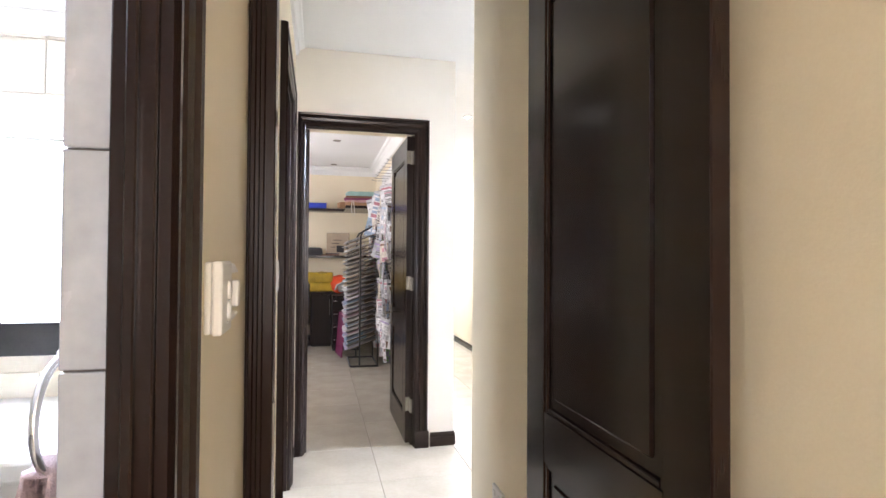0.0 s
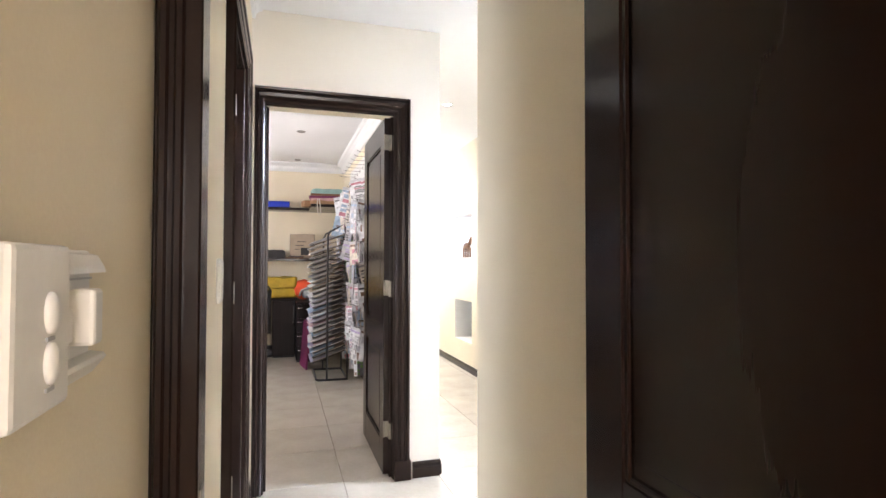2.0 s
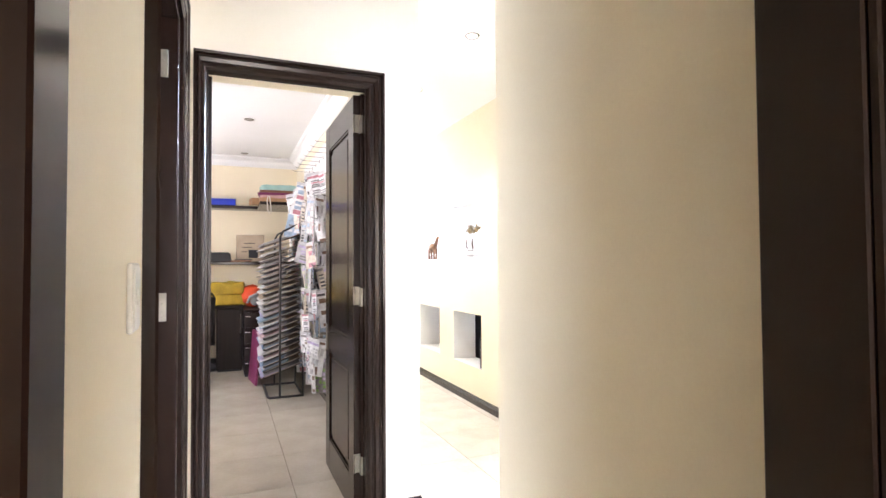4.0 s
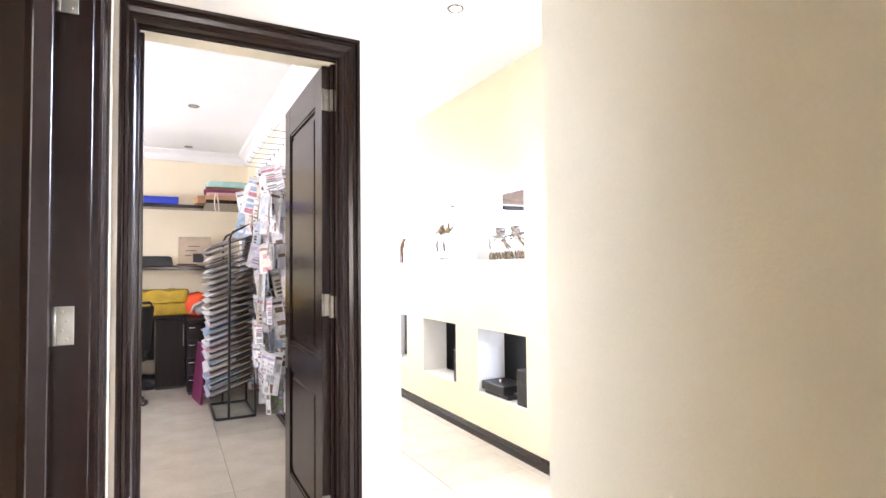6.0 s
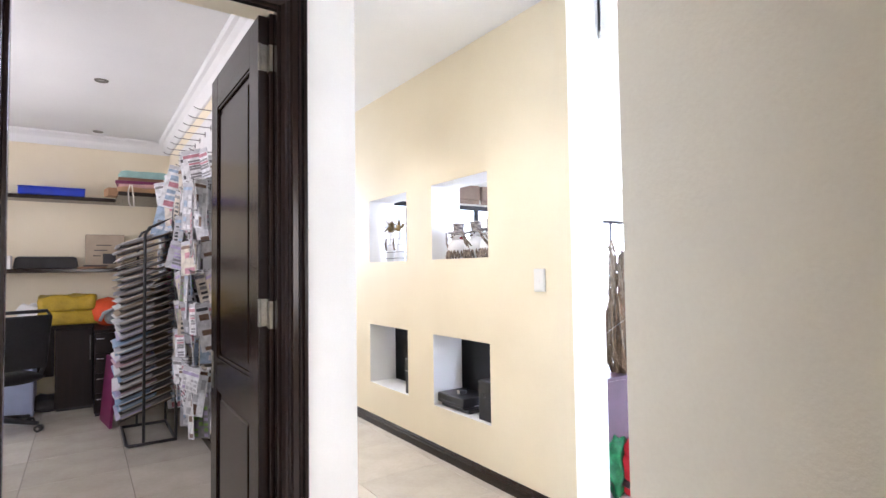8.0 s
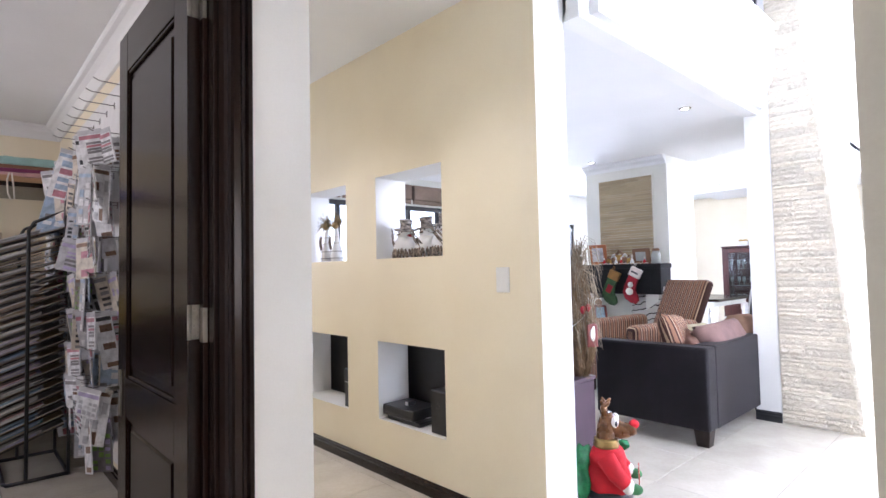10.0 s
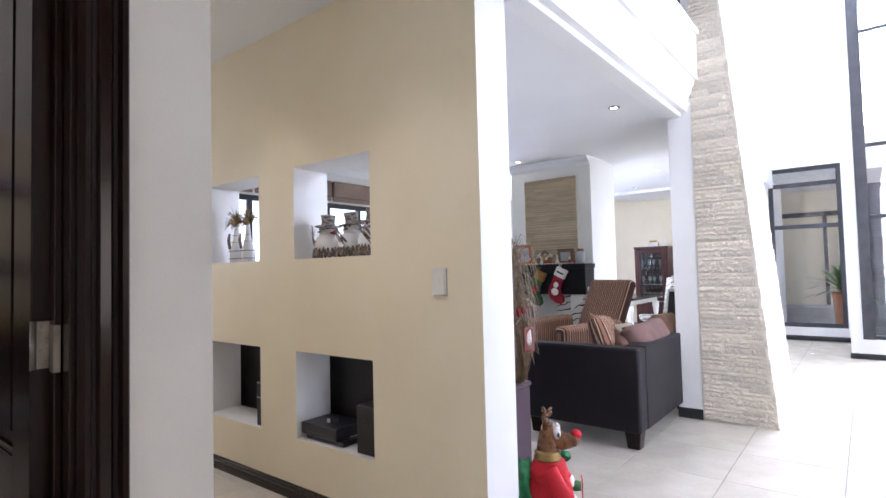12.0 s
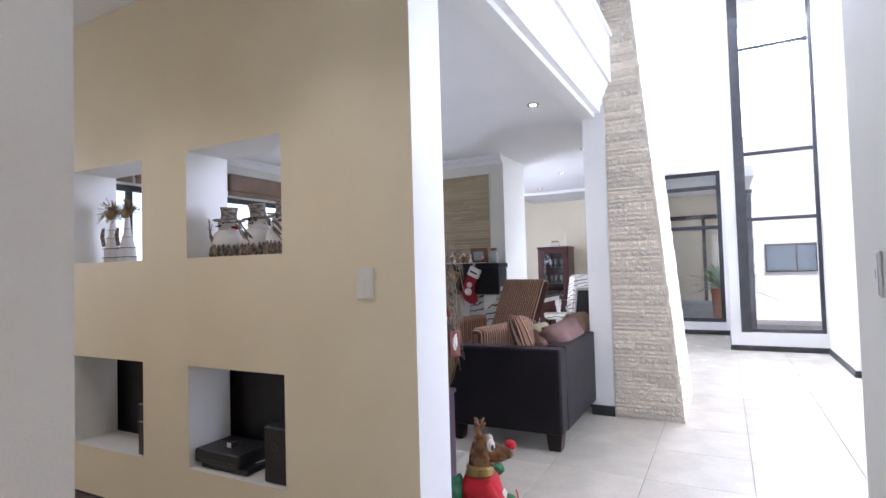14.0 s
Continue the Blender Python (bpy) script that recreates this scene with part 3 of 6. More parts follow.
bb = bpy.data.objects["wall_bathroom_back"]
for i in range(6):
    for k in range(12):
        cx, cz = -0.55 - 0.6 * i, 0.1 + 0.197 * k
        if not (-1.95 < cx - 0.29 and cx < -0.5 and 1.0 < cz < 1.9):
            t = new("tile", WT)
            t.parent, t.location = bb, (cx, 2.195, cz)
vn = thing("vanity_counter", pose(-1.35, 1.86, 0), "white bathroom counter below the window", "counter")
part("top", B(-0.95, 0.95, -0.34, 0.325, 0.84, 0.90, bevel=0.012, seg=2), PLASTIC, vn)
part("body", B(-0.93, 0.93, -0.30, 0.325, 0.08, 0.84, bevel=0.004), PLASTIC, vn)
part("plinth", B(-0.91, 0.91, -0.26, 0.325, 0, 0.08), BLACKP, vn)
towel = surface("lilac_towel", (0.44, 0.34, 0.36), (0.56, 0.45, 0.47), 0.95, scale=12, fine=300, bump=0.6)
tr = thing("towel_ring", pose(-0.1925, 0.875, 1.255), "chrome towel ring on the bathroom wall", "towel ring")
bm = lathe(bmesh.new(), [(0.022, 0), (0.022, 0.006), (0.010, 0.010), (0.009, 0.05), (0.012, 0.055)], 16)
part("mount", bm, CHROME, tr).matrix_local = pose(0, 0, 0, 0, -90)
part("ring", tube(bmesh.new(), [(-0.05, 0.078 * math.sin(a), -0.078 + 0.078 * math.cos(a)) for a in [2 * math.pi * k / 28 for k in range(28)]], 0.006, 8, closed=True), CHROME, tr)
tw = bmesh.new()
for s in (0, 1):
    rows = []
    for j in range(13):
        z = 1.110 - 0.045 * j
        spread = 0.05 + 0.012 * j
        rows.append([tw.verts.new((-0.247 + (0.018 + 0.002 * j) * (1 if s else -1) + 0.008 * math.sin(9 * u + j * 0.4), 0.875 + spread * u, z + 0.012 * (1 - u * u))) for u in [k / 5 - 1 for k in range(11)]])
    for a, b in zip(rows, rows[1:]):
        for k in range(10):
            tw.faces.new((a[k], a[k + 1], b[k + 1], b[k]))
    if s == 0:
        first = rows
for k in range(10):
    tw.faces.new((first[0][k], first[0][k + 1], rows[0][k + 1], rows[0][k]))
bmesh.ops.recalc_face_normals(tw, faces=tw.faces[:])
tagged(part("towel", tw, towel, None, smooth=True), "lilac towel hanging folded through a chrome ring", "towel")
bpy.data.objects["towel"].modifiers.new("thick", "SOLIDIFY").thickness = 0.006


# ---- windows ----
def window(name, axis, t, u0, u1, z0, z1, us, zs, label, mat=None, fw=0.05, depth=0.06, sill=None):
    """A framed window in the plane t; us and zs: bars between."""
    w = thing(name, pose(0, 0, 0), label, "window", kind="structure")
    mat = mat or ALU

    def bar(nm, a, b, c, d, dd=depth):
        return part(nm, B(t - dd / 2, t + dd / 2, a, b, c, d, bevel=0.004) if axis == "y" else B(a, b, t - dd / 2, t + dd / 2, c, d, bevel=0.004), mat, w)

    bar("frame_side", u0, u0 + fw, z0, z1)
    bar("frame_side", u1 - fw, u1, z0, z1)
    bar("frame_bottom", u0 + fw, u1 - fw, z0, z0 + fw)
    bar("frame_top", u0 + fw, u1 - fw, z1 - fw, z1)
    for u in us:
        bar("mullion", u - fw / 2, u + fw / 2, z0 + fw, z1 - fw, depth * 0.9)
    for z in zs:
        bar("transom", u0 + fw, u1 - fw, z - fw / 2, z + fw / 2, depth * 0.8)
    ub, zb = [u0 + fw, *us, u1 - fw], [z0 + fw, *zs, z1 - fw]
    for a, b in zip(ub, ub[1:]):
        for c, d in zip(zb, zb[1:]):
            p = part("pane", B(t - 0.003, t + 0.003, a, b, c, d) if axis == "y" else B(a, b, t - 0.003, t + 0.003, c, d), GLASS, w)
            p.visible_shadow = False
    return w


window("window_1", "y", 9.70, 1.66, 2.64, 0.27, 5.7, [], [1.935, 2.915, 4.50], "tall charcoal aluminium window with stacked clear panes", fw=0.05)
window("window_2", "y", 11.50, 2.90, 3.95, 0.22, 2.98, [], [1.95, 2.68], "charcoal aluminium glazed door to the patio", fw=0.07)
tagged(part("bay_post", B(9.62, 9.86, 2.57, 2.705, 0.271, 5.69, bevel=0.006), ALU), "thick charcoal corner post beside the bay window", "window post", kind="structure")
window("window_3", "x", 8.96, 3.0, 6.9, 0.9, 2.4, [4.3, 5.6, 6.22], [], "dark framed lounge window, bright outside", BLACKM, fw=0.07)
# out of sight; added only as an opening for the dining fill lamp
window("window_4", "x", 8.96, 7.8, 10.2, 0.4, 2.3, [9.0], [], "dark framed unseen window added to light the dining room", BLACKM, fw=0.06)
window("window_5", "x", 2.26, -1.75, -0.66, 1.08, 1.82, [], [], "small bathroom window with a slim white frame", PLASTIC, fw=0.014)
tagged(part("window_sill", B(-1.8, -0.60, 2.14, 2.2, 1.05, 1.165, bevel=0.004), BLACKM), "dark bathroom window sill", "window sill", kind="structure")
window("window_6", "x", -2.07, 3.4, 7.6, 0.3, 5.6, [4.8, 6.2], [1.9, 3.6], "unseen tall charcoal framed glazing added to light the hall", fw=0.06)
window("window_7", "y", -2.27, 5.5, 7.7, 0.9, 2.4, [6.6], [], "unseen office window added for light", BLACKM, fw=0.05)
PELMET = surface("brown_blind_fabric", (0.20, 0.14, 0.10), (0.28, 0.20, 0.15), 0.9, scale=5, fine=220, bump=0.3)
for a, b in ((3.0, 4.28), (4.32, 5.58), (5.62, 6.9)):
    bl = thing("roller_blind", pose((a + b) / 2, 8.86, 2.42), "rolled brown fabric blind above the lounge window", "blind", "lounge blinds")
    wd = (b - a) / 2
    part("cassette", B(-wd, wd, -0.05, 0.03, 0.06, 0.30, bevel=0.02, seg=2), PELMET, bl)
    part("bottom_rail", B(-wd, wd, -0.02, 0.0, 0.0, 0.06, bevel=0.005), PELMET, bl)

# ---- stone fin, pillar and slab edge ----
fin = thing("stone_column", pose(0, 0, 0), "tapering hall column clad in split pale stone strips", "column", kind="structure")
Y0, Y1, SL, X0, X1 = 3.785, 3.235, 0.082, 5.44, 6.6
bm = bmesh.new()
core = [bm.verts.new((x, y, z)) for z, yy in ((0, Y1), (6.0, Y1 + SL * 6)) for x, y in ((X0, yy), (X1, yy), (X1, Y0), (X0, Y0))]
for f in ((0, 1, 2, 3), (7, 6, 5, 4), (0, 4, 5, 1), (1, 5, 6, 2), (2, 6, 7, 3), (3, 7, 4, 0)):
    bm.faces.new([core[i] for i in f])
bmesh.ops.recalc_face_normals(bm, faces=bm.faces[:])
part("core", bm, STONE, fin)


def stone_mesh(seed, n=9):
    """A split-faced strip, 1 x 1 across and 1 deep, rough on its -x side."""
    r = random.Random(seed)
    bm = bmesh.new()
    g = [[bm.verts.new((-(r.uniform(0.75, 1.15) if r.random() < 0.5 else r.uniform(0.1, 0.5)) if 0 < i < n and 0 < j < 2 else -r.uniform(0.0, 0.3), (i + (r.uniform(-0.3, 0.3) if 0 < i < n else 0)) / n - 0.5, j / 2 - 0.5 + (r.uniform(-0.25, 0.2) if j == 1 else 0))) for j in range(3)] for i in range(n + 1)]
    b = [[bm.verts.new((0.6, i / n - 0.5, j / 2 - 0.5)) for j in (0, 2)] for i in (0, n)]
    for i in range(n):
        for j in range(2):
            bm.faces.new((g[i][j], g[i][j + 1], g[i + 1][j + 1], g[i + 1][j]))
    bm.faces.new([g[i][0] for i in range(n + 1)] + [b[1][0], b[0][0]])
    bm.faces.new([g[i][2] for i in range(n, -1, -1)] + [b[0][1], b[1][1]])
    bm.faces.new((g[0][0], b[0][0], b[0][1], g[0][2], g[0][1]))
    bm.faces.new((g[n][0], g[n][1], g[n][2], b[1][1], b[1][0]))
    bmesh.ops.recalc_face_normals(bm, faces=bm.faces[:])
    return mesh("stone", bm, STONE)


STONES = [stone_mesh(k, 14) for k in range(16)]
rs = random.Random(7)
z = 0.0
while z < 4.25:
    hgt = rs.choice((0.032, 0.038, 0.044, 0.052))
    right = Y1 + SL * z
    y = Y0
    while y > right + 0.001:
        wd = min(rs.uniform(0.14, 0.42), y - right)
        if y - right - wd < 0.07:
            wd = y - right
        o = new("stone", rs.choice(STONES))
        o.parent = fin
        o.matrix_local = Matrix.LocRotScale((X0 - rs.uniform(0, 0.007), y - wd / 2, z + hgt / 2), None, (rs.choice((0.011, 0.014, 0.017)), wd - 0.002, hgt - 0.0015))
        y -= wd
    z += hgt
side = bmesh.new()
z = 0.0
while z < 6.0:
    hgt = rs.choice((0.03, 0.04, 0.05, 0.06))
    x = X0 - 0.012
    while x < X1:
        wd = min(rs.uniform(0.15, 0.45), X1 - x)
        yy = Y1 + SL * z
        box(side, x, x + wd - 0.002, yy - rs.uniform(0.006, 0.013), yy + 0.02, z, z + hgt - 0.0015)
        x += wd
    z += hgt
tagged(part("side_cladding", side, STONE, fin), kind="stuff")

tagged(part("pillar", B(5.44, 5.75, 3.787, 3.985, 0, 2.955, bevel=0.004), WHITE), "plain white plaster pillar beside the stone column", "pillar", kind="structure")
run("baseboard_pillar", (5.44, 3.985), (5.44, 3.787), 0.085, 0.02, BLACKP, "black skirting round the white pillar")
tagged(part("slab_edge", B(2.75, 5.76, 3.715, 3.95, 2.96, 3.36, bevel=0.004), WHITE), "white edge of the upper floor slab", "beam", kind="structure")
tagged(part("slab_edge_cap", B(2.75, 5.44, 3.69, 3.96, 3.36, 3.40, bevel=0.006), WHITE), "white coping on the slab edge", "beam", kind="structure")
bm = bmesh.new()
sweep(bm, [(0, 0), (0.05, 0.0), (0.052, 0.06), (0.07, 0.075), (0.07, 0.12), (0.10, 0.16), (0.105, 0.20), (0.125, 0.225), (0.125, 0.262), (0.0, 0.262)], [(2.75, 3.87, 2.70), (5.44, 3.87, 2.70)])
tagged(part("slab_cornice", bm, WHITE), "white stepped plaster cornice under the slab edge", "cornice", kind="structure")
tagged(part("beam", B(2.64, 5.438, 3.87, 4.0, 2.66, 2.955, bevel=0.003), WHITE), "white beam over the lounge opening", "beam", kind="structure")
tagged(part("beam_east", B(6.6, 11.45, 3.87, 4.0, 2.66, 2.96, bevel=0.003), WHITE), "white beam over the dining opening", "beam", kind="structure")
rail = thing("balustrade", pose(0, 3.82, 3.40), "dark metal balustrade along the upper floor edge", "balustrade")
part("top_rail", B(4.0, 5.40, -0.025, 0.025, 0.95, 1.0, bevel=0.006), BLACKM, rail)
part("bottom_rail", B(4.0, 5.40, -0.015, 0.015, 0.06, 0.09, bevel=0.004), BLACKM, rail)
bal = mesh("baluster", B(-0.02, 0.02, -0.012, 0.012, 0.0, 0.95, bevel=0.003), BLACKM)
for k in range(16):
    o = new("baluster", bal)
    o.parent, o.location = rail, (4.05 + k * 0.085, 0, 0)

# ---- fireplace ----
chim = thing("chimney_breast", pose(0, 0, 0), "pale chimney breast with a sandstone strip panel", "chimney breast", kind="structure")
grid_wall("chimney_wall", "y", 6.6, 7.36, 5.22, 6.33, 0, LZ, [], PALE, "pale plaster chimney breast")
part("panel_frame", B(6.585, 6.602, 5.385, 6.14, 1.40, 2.50), PALE, chim)
SS = [mesh("stone", B(-0.010, 0.006, -0.5, 0.5, -0.5, 0.5, bevel=0.0), STONE2) for _ in range(1)]
z = 1.42
while z < 2.47:
    hgt = min(rs.choice((0.026, 0.034, 0.045)), 2.48 - z)
    y = 5.40
    while y < 6.119:
        wd = min(rs.uniform(0.16, 0.45), 6.12 - y)
        if 6.12 - y - wd < 0.08:
            wd = 6.12 - y
        o = new("stone", SS[0])
        o.parent = chim
        o.matrix_local = Matrix.LocRotScale((6.583 - rs.uniform(0, 0.008), y + wd / 2, z + hgt / 2), None, (1, wd - 0.003, hgt - 0.003))
        y += wd
    z += hgt
bm = sweep(bmesh.new(), [(0, 0), (0.015, 0), (0.03, 0.03), (0.05, 0.045), (0.075, 0.06), (0.09, 0.085), (0.09, 0.1), (0, 0.1)], [(6.6, 6.33, LZ - 0.1), (6.6, 5.22, LZ - 0.1)])
part("cornice", bm, CEIL, chim, "white moulded cornice at the ceiling")
SOOT = surface("matt_black_slate", (0.006, 0.006, 0.007), (0.014, 0.013, 0.014), 0.5, scale=9, fine=90, bump=0.05, spec=0.25)
man = thing("fireplace", pose(6.6, 5.78, 0), "black fireplace with a deep dark mantel shelf", "fireplace")
part("mantel", B(-0.30, -0.001, -0.585, 0.60, 1.33, 1.385, bevel=0.006), SOOT, man)
part("surround", B(-0.27, -0.001, -0.57, 0.56, 1.02, 1.33, bevel=0.006), SOOT, man)
part("hood", B(-0.276, -0.269, -0.44, 0.44, 1.06, 1.29, bevel=0.002), SOOT, man)
part("hearth", B(-0.24, -0.001, -0.52, 0.52, 0.0, 0.30, bevel=0.01), PALE, man)
for y in (-0.52, 0.36):
    part("leg", B(-0.24, -0.001, y, y + 0.16, 0.30, 1.02, bevel=0.006), PALE, man)
part("bracket", B(-0.20, -0.001, 0.30, 0.54, 0.955, 1.019, bevel=0.004), SOOT, man)


def colour(name, c, rough=0.6, spread=0.12, **k):
    return surface(name, tuple(v * (1 - spread) for v in c), tuple(min(v * (1 + spread), 0.9) for v in c), rough, **k)


ORANGEW = colour("orange_wood", (0.36, 0.11, 0.035), 0.4, scale=8, stretch=(1, 6, 6), fine=60)
BROWNW = colour("brown_wood", (0.20, 0.10, 0.05), 0.5, scale=8, fine=60)
PAPER = colour("white_paper", (0.74, 0.73, 0.72), 0.6, 0.05, scale=12, fine=90, bump=0.03)
RED = colour("red_felt", (0.50, 0.012, 0.018), 0.85, 0.2, scale=14, fine=220, bump=0.4)
GREEN = colour("green_felt", (0.05, 0.16, 0.06), 0.85, 0.25, scale=14, fine=220, bump=0.4)
DRED = colour("maroon_felt", (0.28, 0.012, 0.02), 0.9, 0.2, scale=14, fine=220, bump=0.4)
OLD = colour("ochre_felt", (0.24, 0.12, 0.03), 0.9, 0.25, scale=14, fine=220, bump=0.4)
GOLD = colour("mustard_felt", (0.40, 0.24, 0.06), 0.85, 0.2, scale=14, fine=220, bump=0.4)
CREAMF = colour("cream_felt", (0.72, 0.68, 0.60), 0.9, 0.1, scale=14, fine=220, bump=0.5)
DARKINK = colour("dark_ink", (0.03, 0.03, 0.035), 0.6, scale=9, fine=90, bump=0)
PHOTO = colour("faded_photo", (0.50, 0.46, 0.46), 0.3, 0.35, scale=9, fine=40, bump=0)
JAR = colour("jar_glass", (0.40, 0.42, 0.40), 0.08, scale=8, fine=50, bump=0)

pf = thing("photo_frame", pose(6.42, 6.06, 1.385, 0, -8, 0), "orange wooden photo frame leaning on the mantel", "photo frame")
part("frame", B(-0.01, 0.01, -0.12, 0.12, 0, 0.26, bevel=0.004), ORANGEW, pf)
part("picture", B(-0.013, -0.0105, -0.08, 0.08, 0.04, 0.22), PHOTO, pf)
pf = thing("photo_frame", pose(6.45, 5.50, 1.385, 0, -10, 0), "brown carved wooden frame on the mantel", "photo frame")
part("frame", B(-0.01, 0.01, -0.12, 0.10, 0, 0.19, bevel=0.004), BROWNW, pf)
part("picture", B(-0.013, -0.0105, -0.07, 0.06, 0.04, 0.15), JAR, pf)
for k, (y, s) in enumerate(((5.90, 0.8), (5.83, 1.0), (5.76, 1.35), (5.69, 1.0), (5.63, 0.85))):
    hs = thing("ornament_house", pose(6.40, y, 1.386, 0, 0, 8 * (k - 2)), "small painted wooden gabled house ornament", "ornament", "mantel village")
    w, h = 0.032 * s, 0.085 * s
    bm = B(-0.02, 0.02, -w, w, 0, h, bevel=0.002)
    part("body", bm, BROWNW if k % 2 else GOLD, hs)
    bm = bmesh.new()
    for sgn in (-1, 1):
        box(bm, -0.026, 0.026, -0.004, 0.062 * s, -0.005, 0.005, m=pose(0, 0, h + 0.042 * s, -50 if sgn > 0 else 50, 0, 0) @ (Matrix.Diagonal((1, sgn, 1, 1))))
    bmesh.ops.recalc_face_normals(bm, faces=bm.faces[:])
    part("roof", bm, BROWNW if k % 2 == 0 else PAPER, hs)
    part("door", B(-0.0225, -0.0195, -0.008, 0.008, 0.0, 0.035 * s), DARKINK, hs)
for k, (y, s) in enumerate(((5.96, 0.7), (5.795, 0.75), (5.725, 0.7), (5.58, 0.9), (5.42, 0.7))):
    tagged(part("ornament", lathe(lathe(bmesh.new(), [(0.022, 0), (0.026, 0.02), (0.014, 0.06), (0.005, 0.075)], 12), [(0.004, 0.07), (0.016, 0.085), (0.014, 0.105), (0.003, 0.115)], 12, mat=1), [PAPER if k % 2 else RED, CREAMF]), "small turned white and red ornament on the mantel", "ornament", "mantel figures").matrix_world = pose(6.37, y, 1.386) @ Matrix.Scale(s * 1.1, 4)
gb_ = bmesh.new()
for i in range(60):
    y = 5.36 + 0.011 * i
    blob(gb_, (6.325 + 0.004 * math.sin(i * 2.1), y, 1.394 + 0.003 * math.sin(i * 1.3)), (0.007, 0.007, 0.007), i % 2, 1)
tagged(part("bead_garland", gb_, [PAPER, GOLD]), "garland of white and gold beads along the mantel", "garland")
jr = thing("glass_jar", pose(6.42, 5.30, 1.385), "small glass jar with a dark lid on the mantel", "jar")
part("jar", lathe(bmesh.new(), [(0.045, 0), (0.055, 0.02), (0.055, 0.11), (0.038, 0.15)], 20), JAR, jr)
part("lid", lathe(bmesh.new(), [(0.04, 0.15), (0.042, 0.17), (0.03, 0.18)], 20), BROWNW, jr)


def stocking(m, body, cuff, label):
    """A hanging sock, thick in x, drawn in the y-z plane."""
    s = thing("christmas_stocking", m, label, "stocking", "stockings on the mantel")
    out = [(0.06, 0), (-0.06, 0), (-0.065, -0.18), (-0.075, -0.25), (-0.14, -0.28), (-0.175, -0.33), (-0.155, -0.385), (-0.09, -0.40), (-0.01, -0.385), (0.045, -0.34), (0.065, -0.25), (0.06, -0.12)]
    bm = bmesh.new()
    a, b = [bm.verts.new((-0.018, y, z)) for y, z in out], [bm.verts.new((0.018, y, z)) for y, z in out]
    bm.faces.new(a)
    bm.faces.new(b[::-1])
    for i in range(len(out)):
        bm.faces.new((a[i], b[i], b[(i + 1) % len(out)], a[(i + 1) % len(out)]))
    bmesh.ops.bevel(bm, geom=[e for e in bm.edges if abs(e.verts[0].co.x - e.verts[1].co.x) < 0.001], offset=0.008, segments=2, affect="EDGES")
    bmesh.ops.recalc_face_normals(bm, faces=bm.faces[:])
    part("sock", bm, body, s)
    part("cuff", B(-0.024, 0.024, -0.072, 0.072, -0.10, 0.012, bevel=0.008, seg=2), cuff, s)
    part("loop", tube(bmesh.new(), [(0, 0.05, 0.01), (0, 0.055, 0.05), (0, 0.035, 0.06), (0, 0.03, 0.01)], 0.004, 6), cuff, s)
    return s


s1 = stocking(pose(6.27, 5.75, 1.29, 26, 0, 0), colour("moss_felt", (0.04, 0.085, 0.03), 0.9, 0.3, scale=14, fine=220, bump=0.4), OLD, "green and mustard felt christmas stocking hanging from the mantel")
part("patch", B(-0.024, -0.019, -0.05, 0.02, -0.27, -0.17, bevel=0.004), DRED, s1)
s2 = stocking(pose(6.27, 5.47, 1.32, 26, 0, 0), DRED, CREAMF, "red felt christmas stocking with a cream cuff")
part("applique", blob(blob(bmesh.new(), (-0.022, -0.01, -0.20), (0.006, 0.035, 0.035)), (-0.022, -0.03, -0.28), (0.006, 0.05, 0.045)), CREAMF, s2)
part("stitched_name", B(-0.027, -0.0235, -0.045, 0.045, -0.055, -0.035, bevel=0.001), DARKINK, s2)

# ---- lounge furniture ----
def cushion(bm, c, s, tilt, puff=0.35, mat=0, seed=0):
    """A stuffed square cushion, s = (width, thickness, height)."""
    n = 10
    made = []
    for side in (-1, 1):
        g = []
        for i in range(n + 1):
            row = []
            for j in range(n + 1):
                u, v = 2 * i / n - 1, 2 * j / n - 1
                e = max((1 - u ** 4) * (1 - v ** 4), 0) ** 0.5
                pin = 1 - 0.07 * (1 - abs(u * v)) * (abs(u) > 0.99 or abs(v) > 0.99)
                row.append(bm.verts.new(tilt @ Vector((u * s[0] / 2 * pin, side * s[1] / 2 * e * (1 + 0.12 * noise.noise((u * 2 + seed, v * 2, side))), v * s[2] / 2 * pin)) + Vector(c)))
            g.append(row)
        for i in range(n):
            for j in range(n):
                f = bm.faces.new((g[i][j], g[i + 1][j], g[i + 1][j + 1], g[i][j + 1]))
                f.smooth, f.material_index = True, mat
        made += [v for r in g for v in r]
    bmesh.ops.remove_doubles(bm, verts=made, dist=0.0008)
    bmesh.ops.recalc_face_normals(bm, faces=bm.faces[:])
    return bm


sofa = thing("sofa", pose(4.33, 3.95, 0), "dark aubergine leather two-seater sofa with square arms", "sofa")
part("arm", B(0, 0.16, 0.0, 0.93, 0.12, 0.735, bevel=0.022, seg=3), LEATHER, sofa)
part("arm", B(1.30, 1.46, 0.162, 0.93, 0.12, 0.735, bevel=0.022, seg=3), LEATHER, sofa)
part("backrest", B(0.161, 1.46, 0.0, 0.16, 0.12, 0.738, bevel=0.012, seg=3), LEATHER, sofa)
part("base", B(0.16, 1.30, 0.16, 0.90, 0.12, 0.30, bevel=0.015, seg=2), LEATHER, sofa)
for k in range(2):
    part("seat_cushion", B(0.165 + 0.568 * k, 0.165 + 0.563 * (k + 1), 0.165, 0.93, 0.30, 0.45, bevel=0.04, seg=3), LEATHER, sofa)
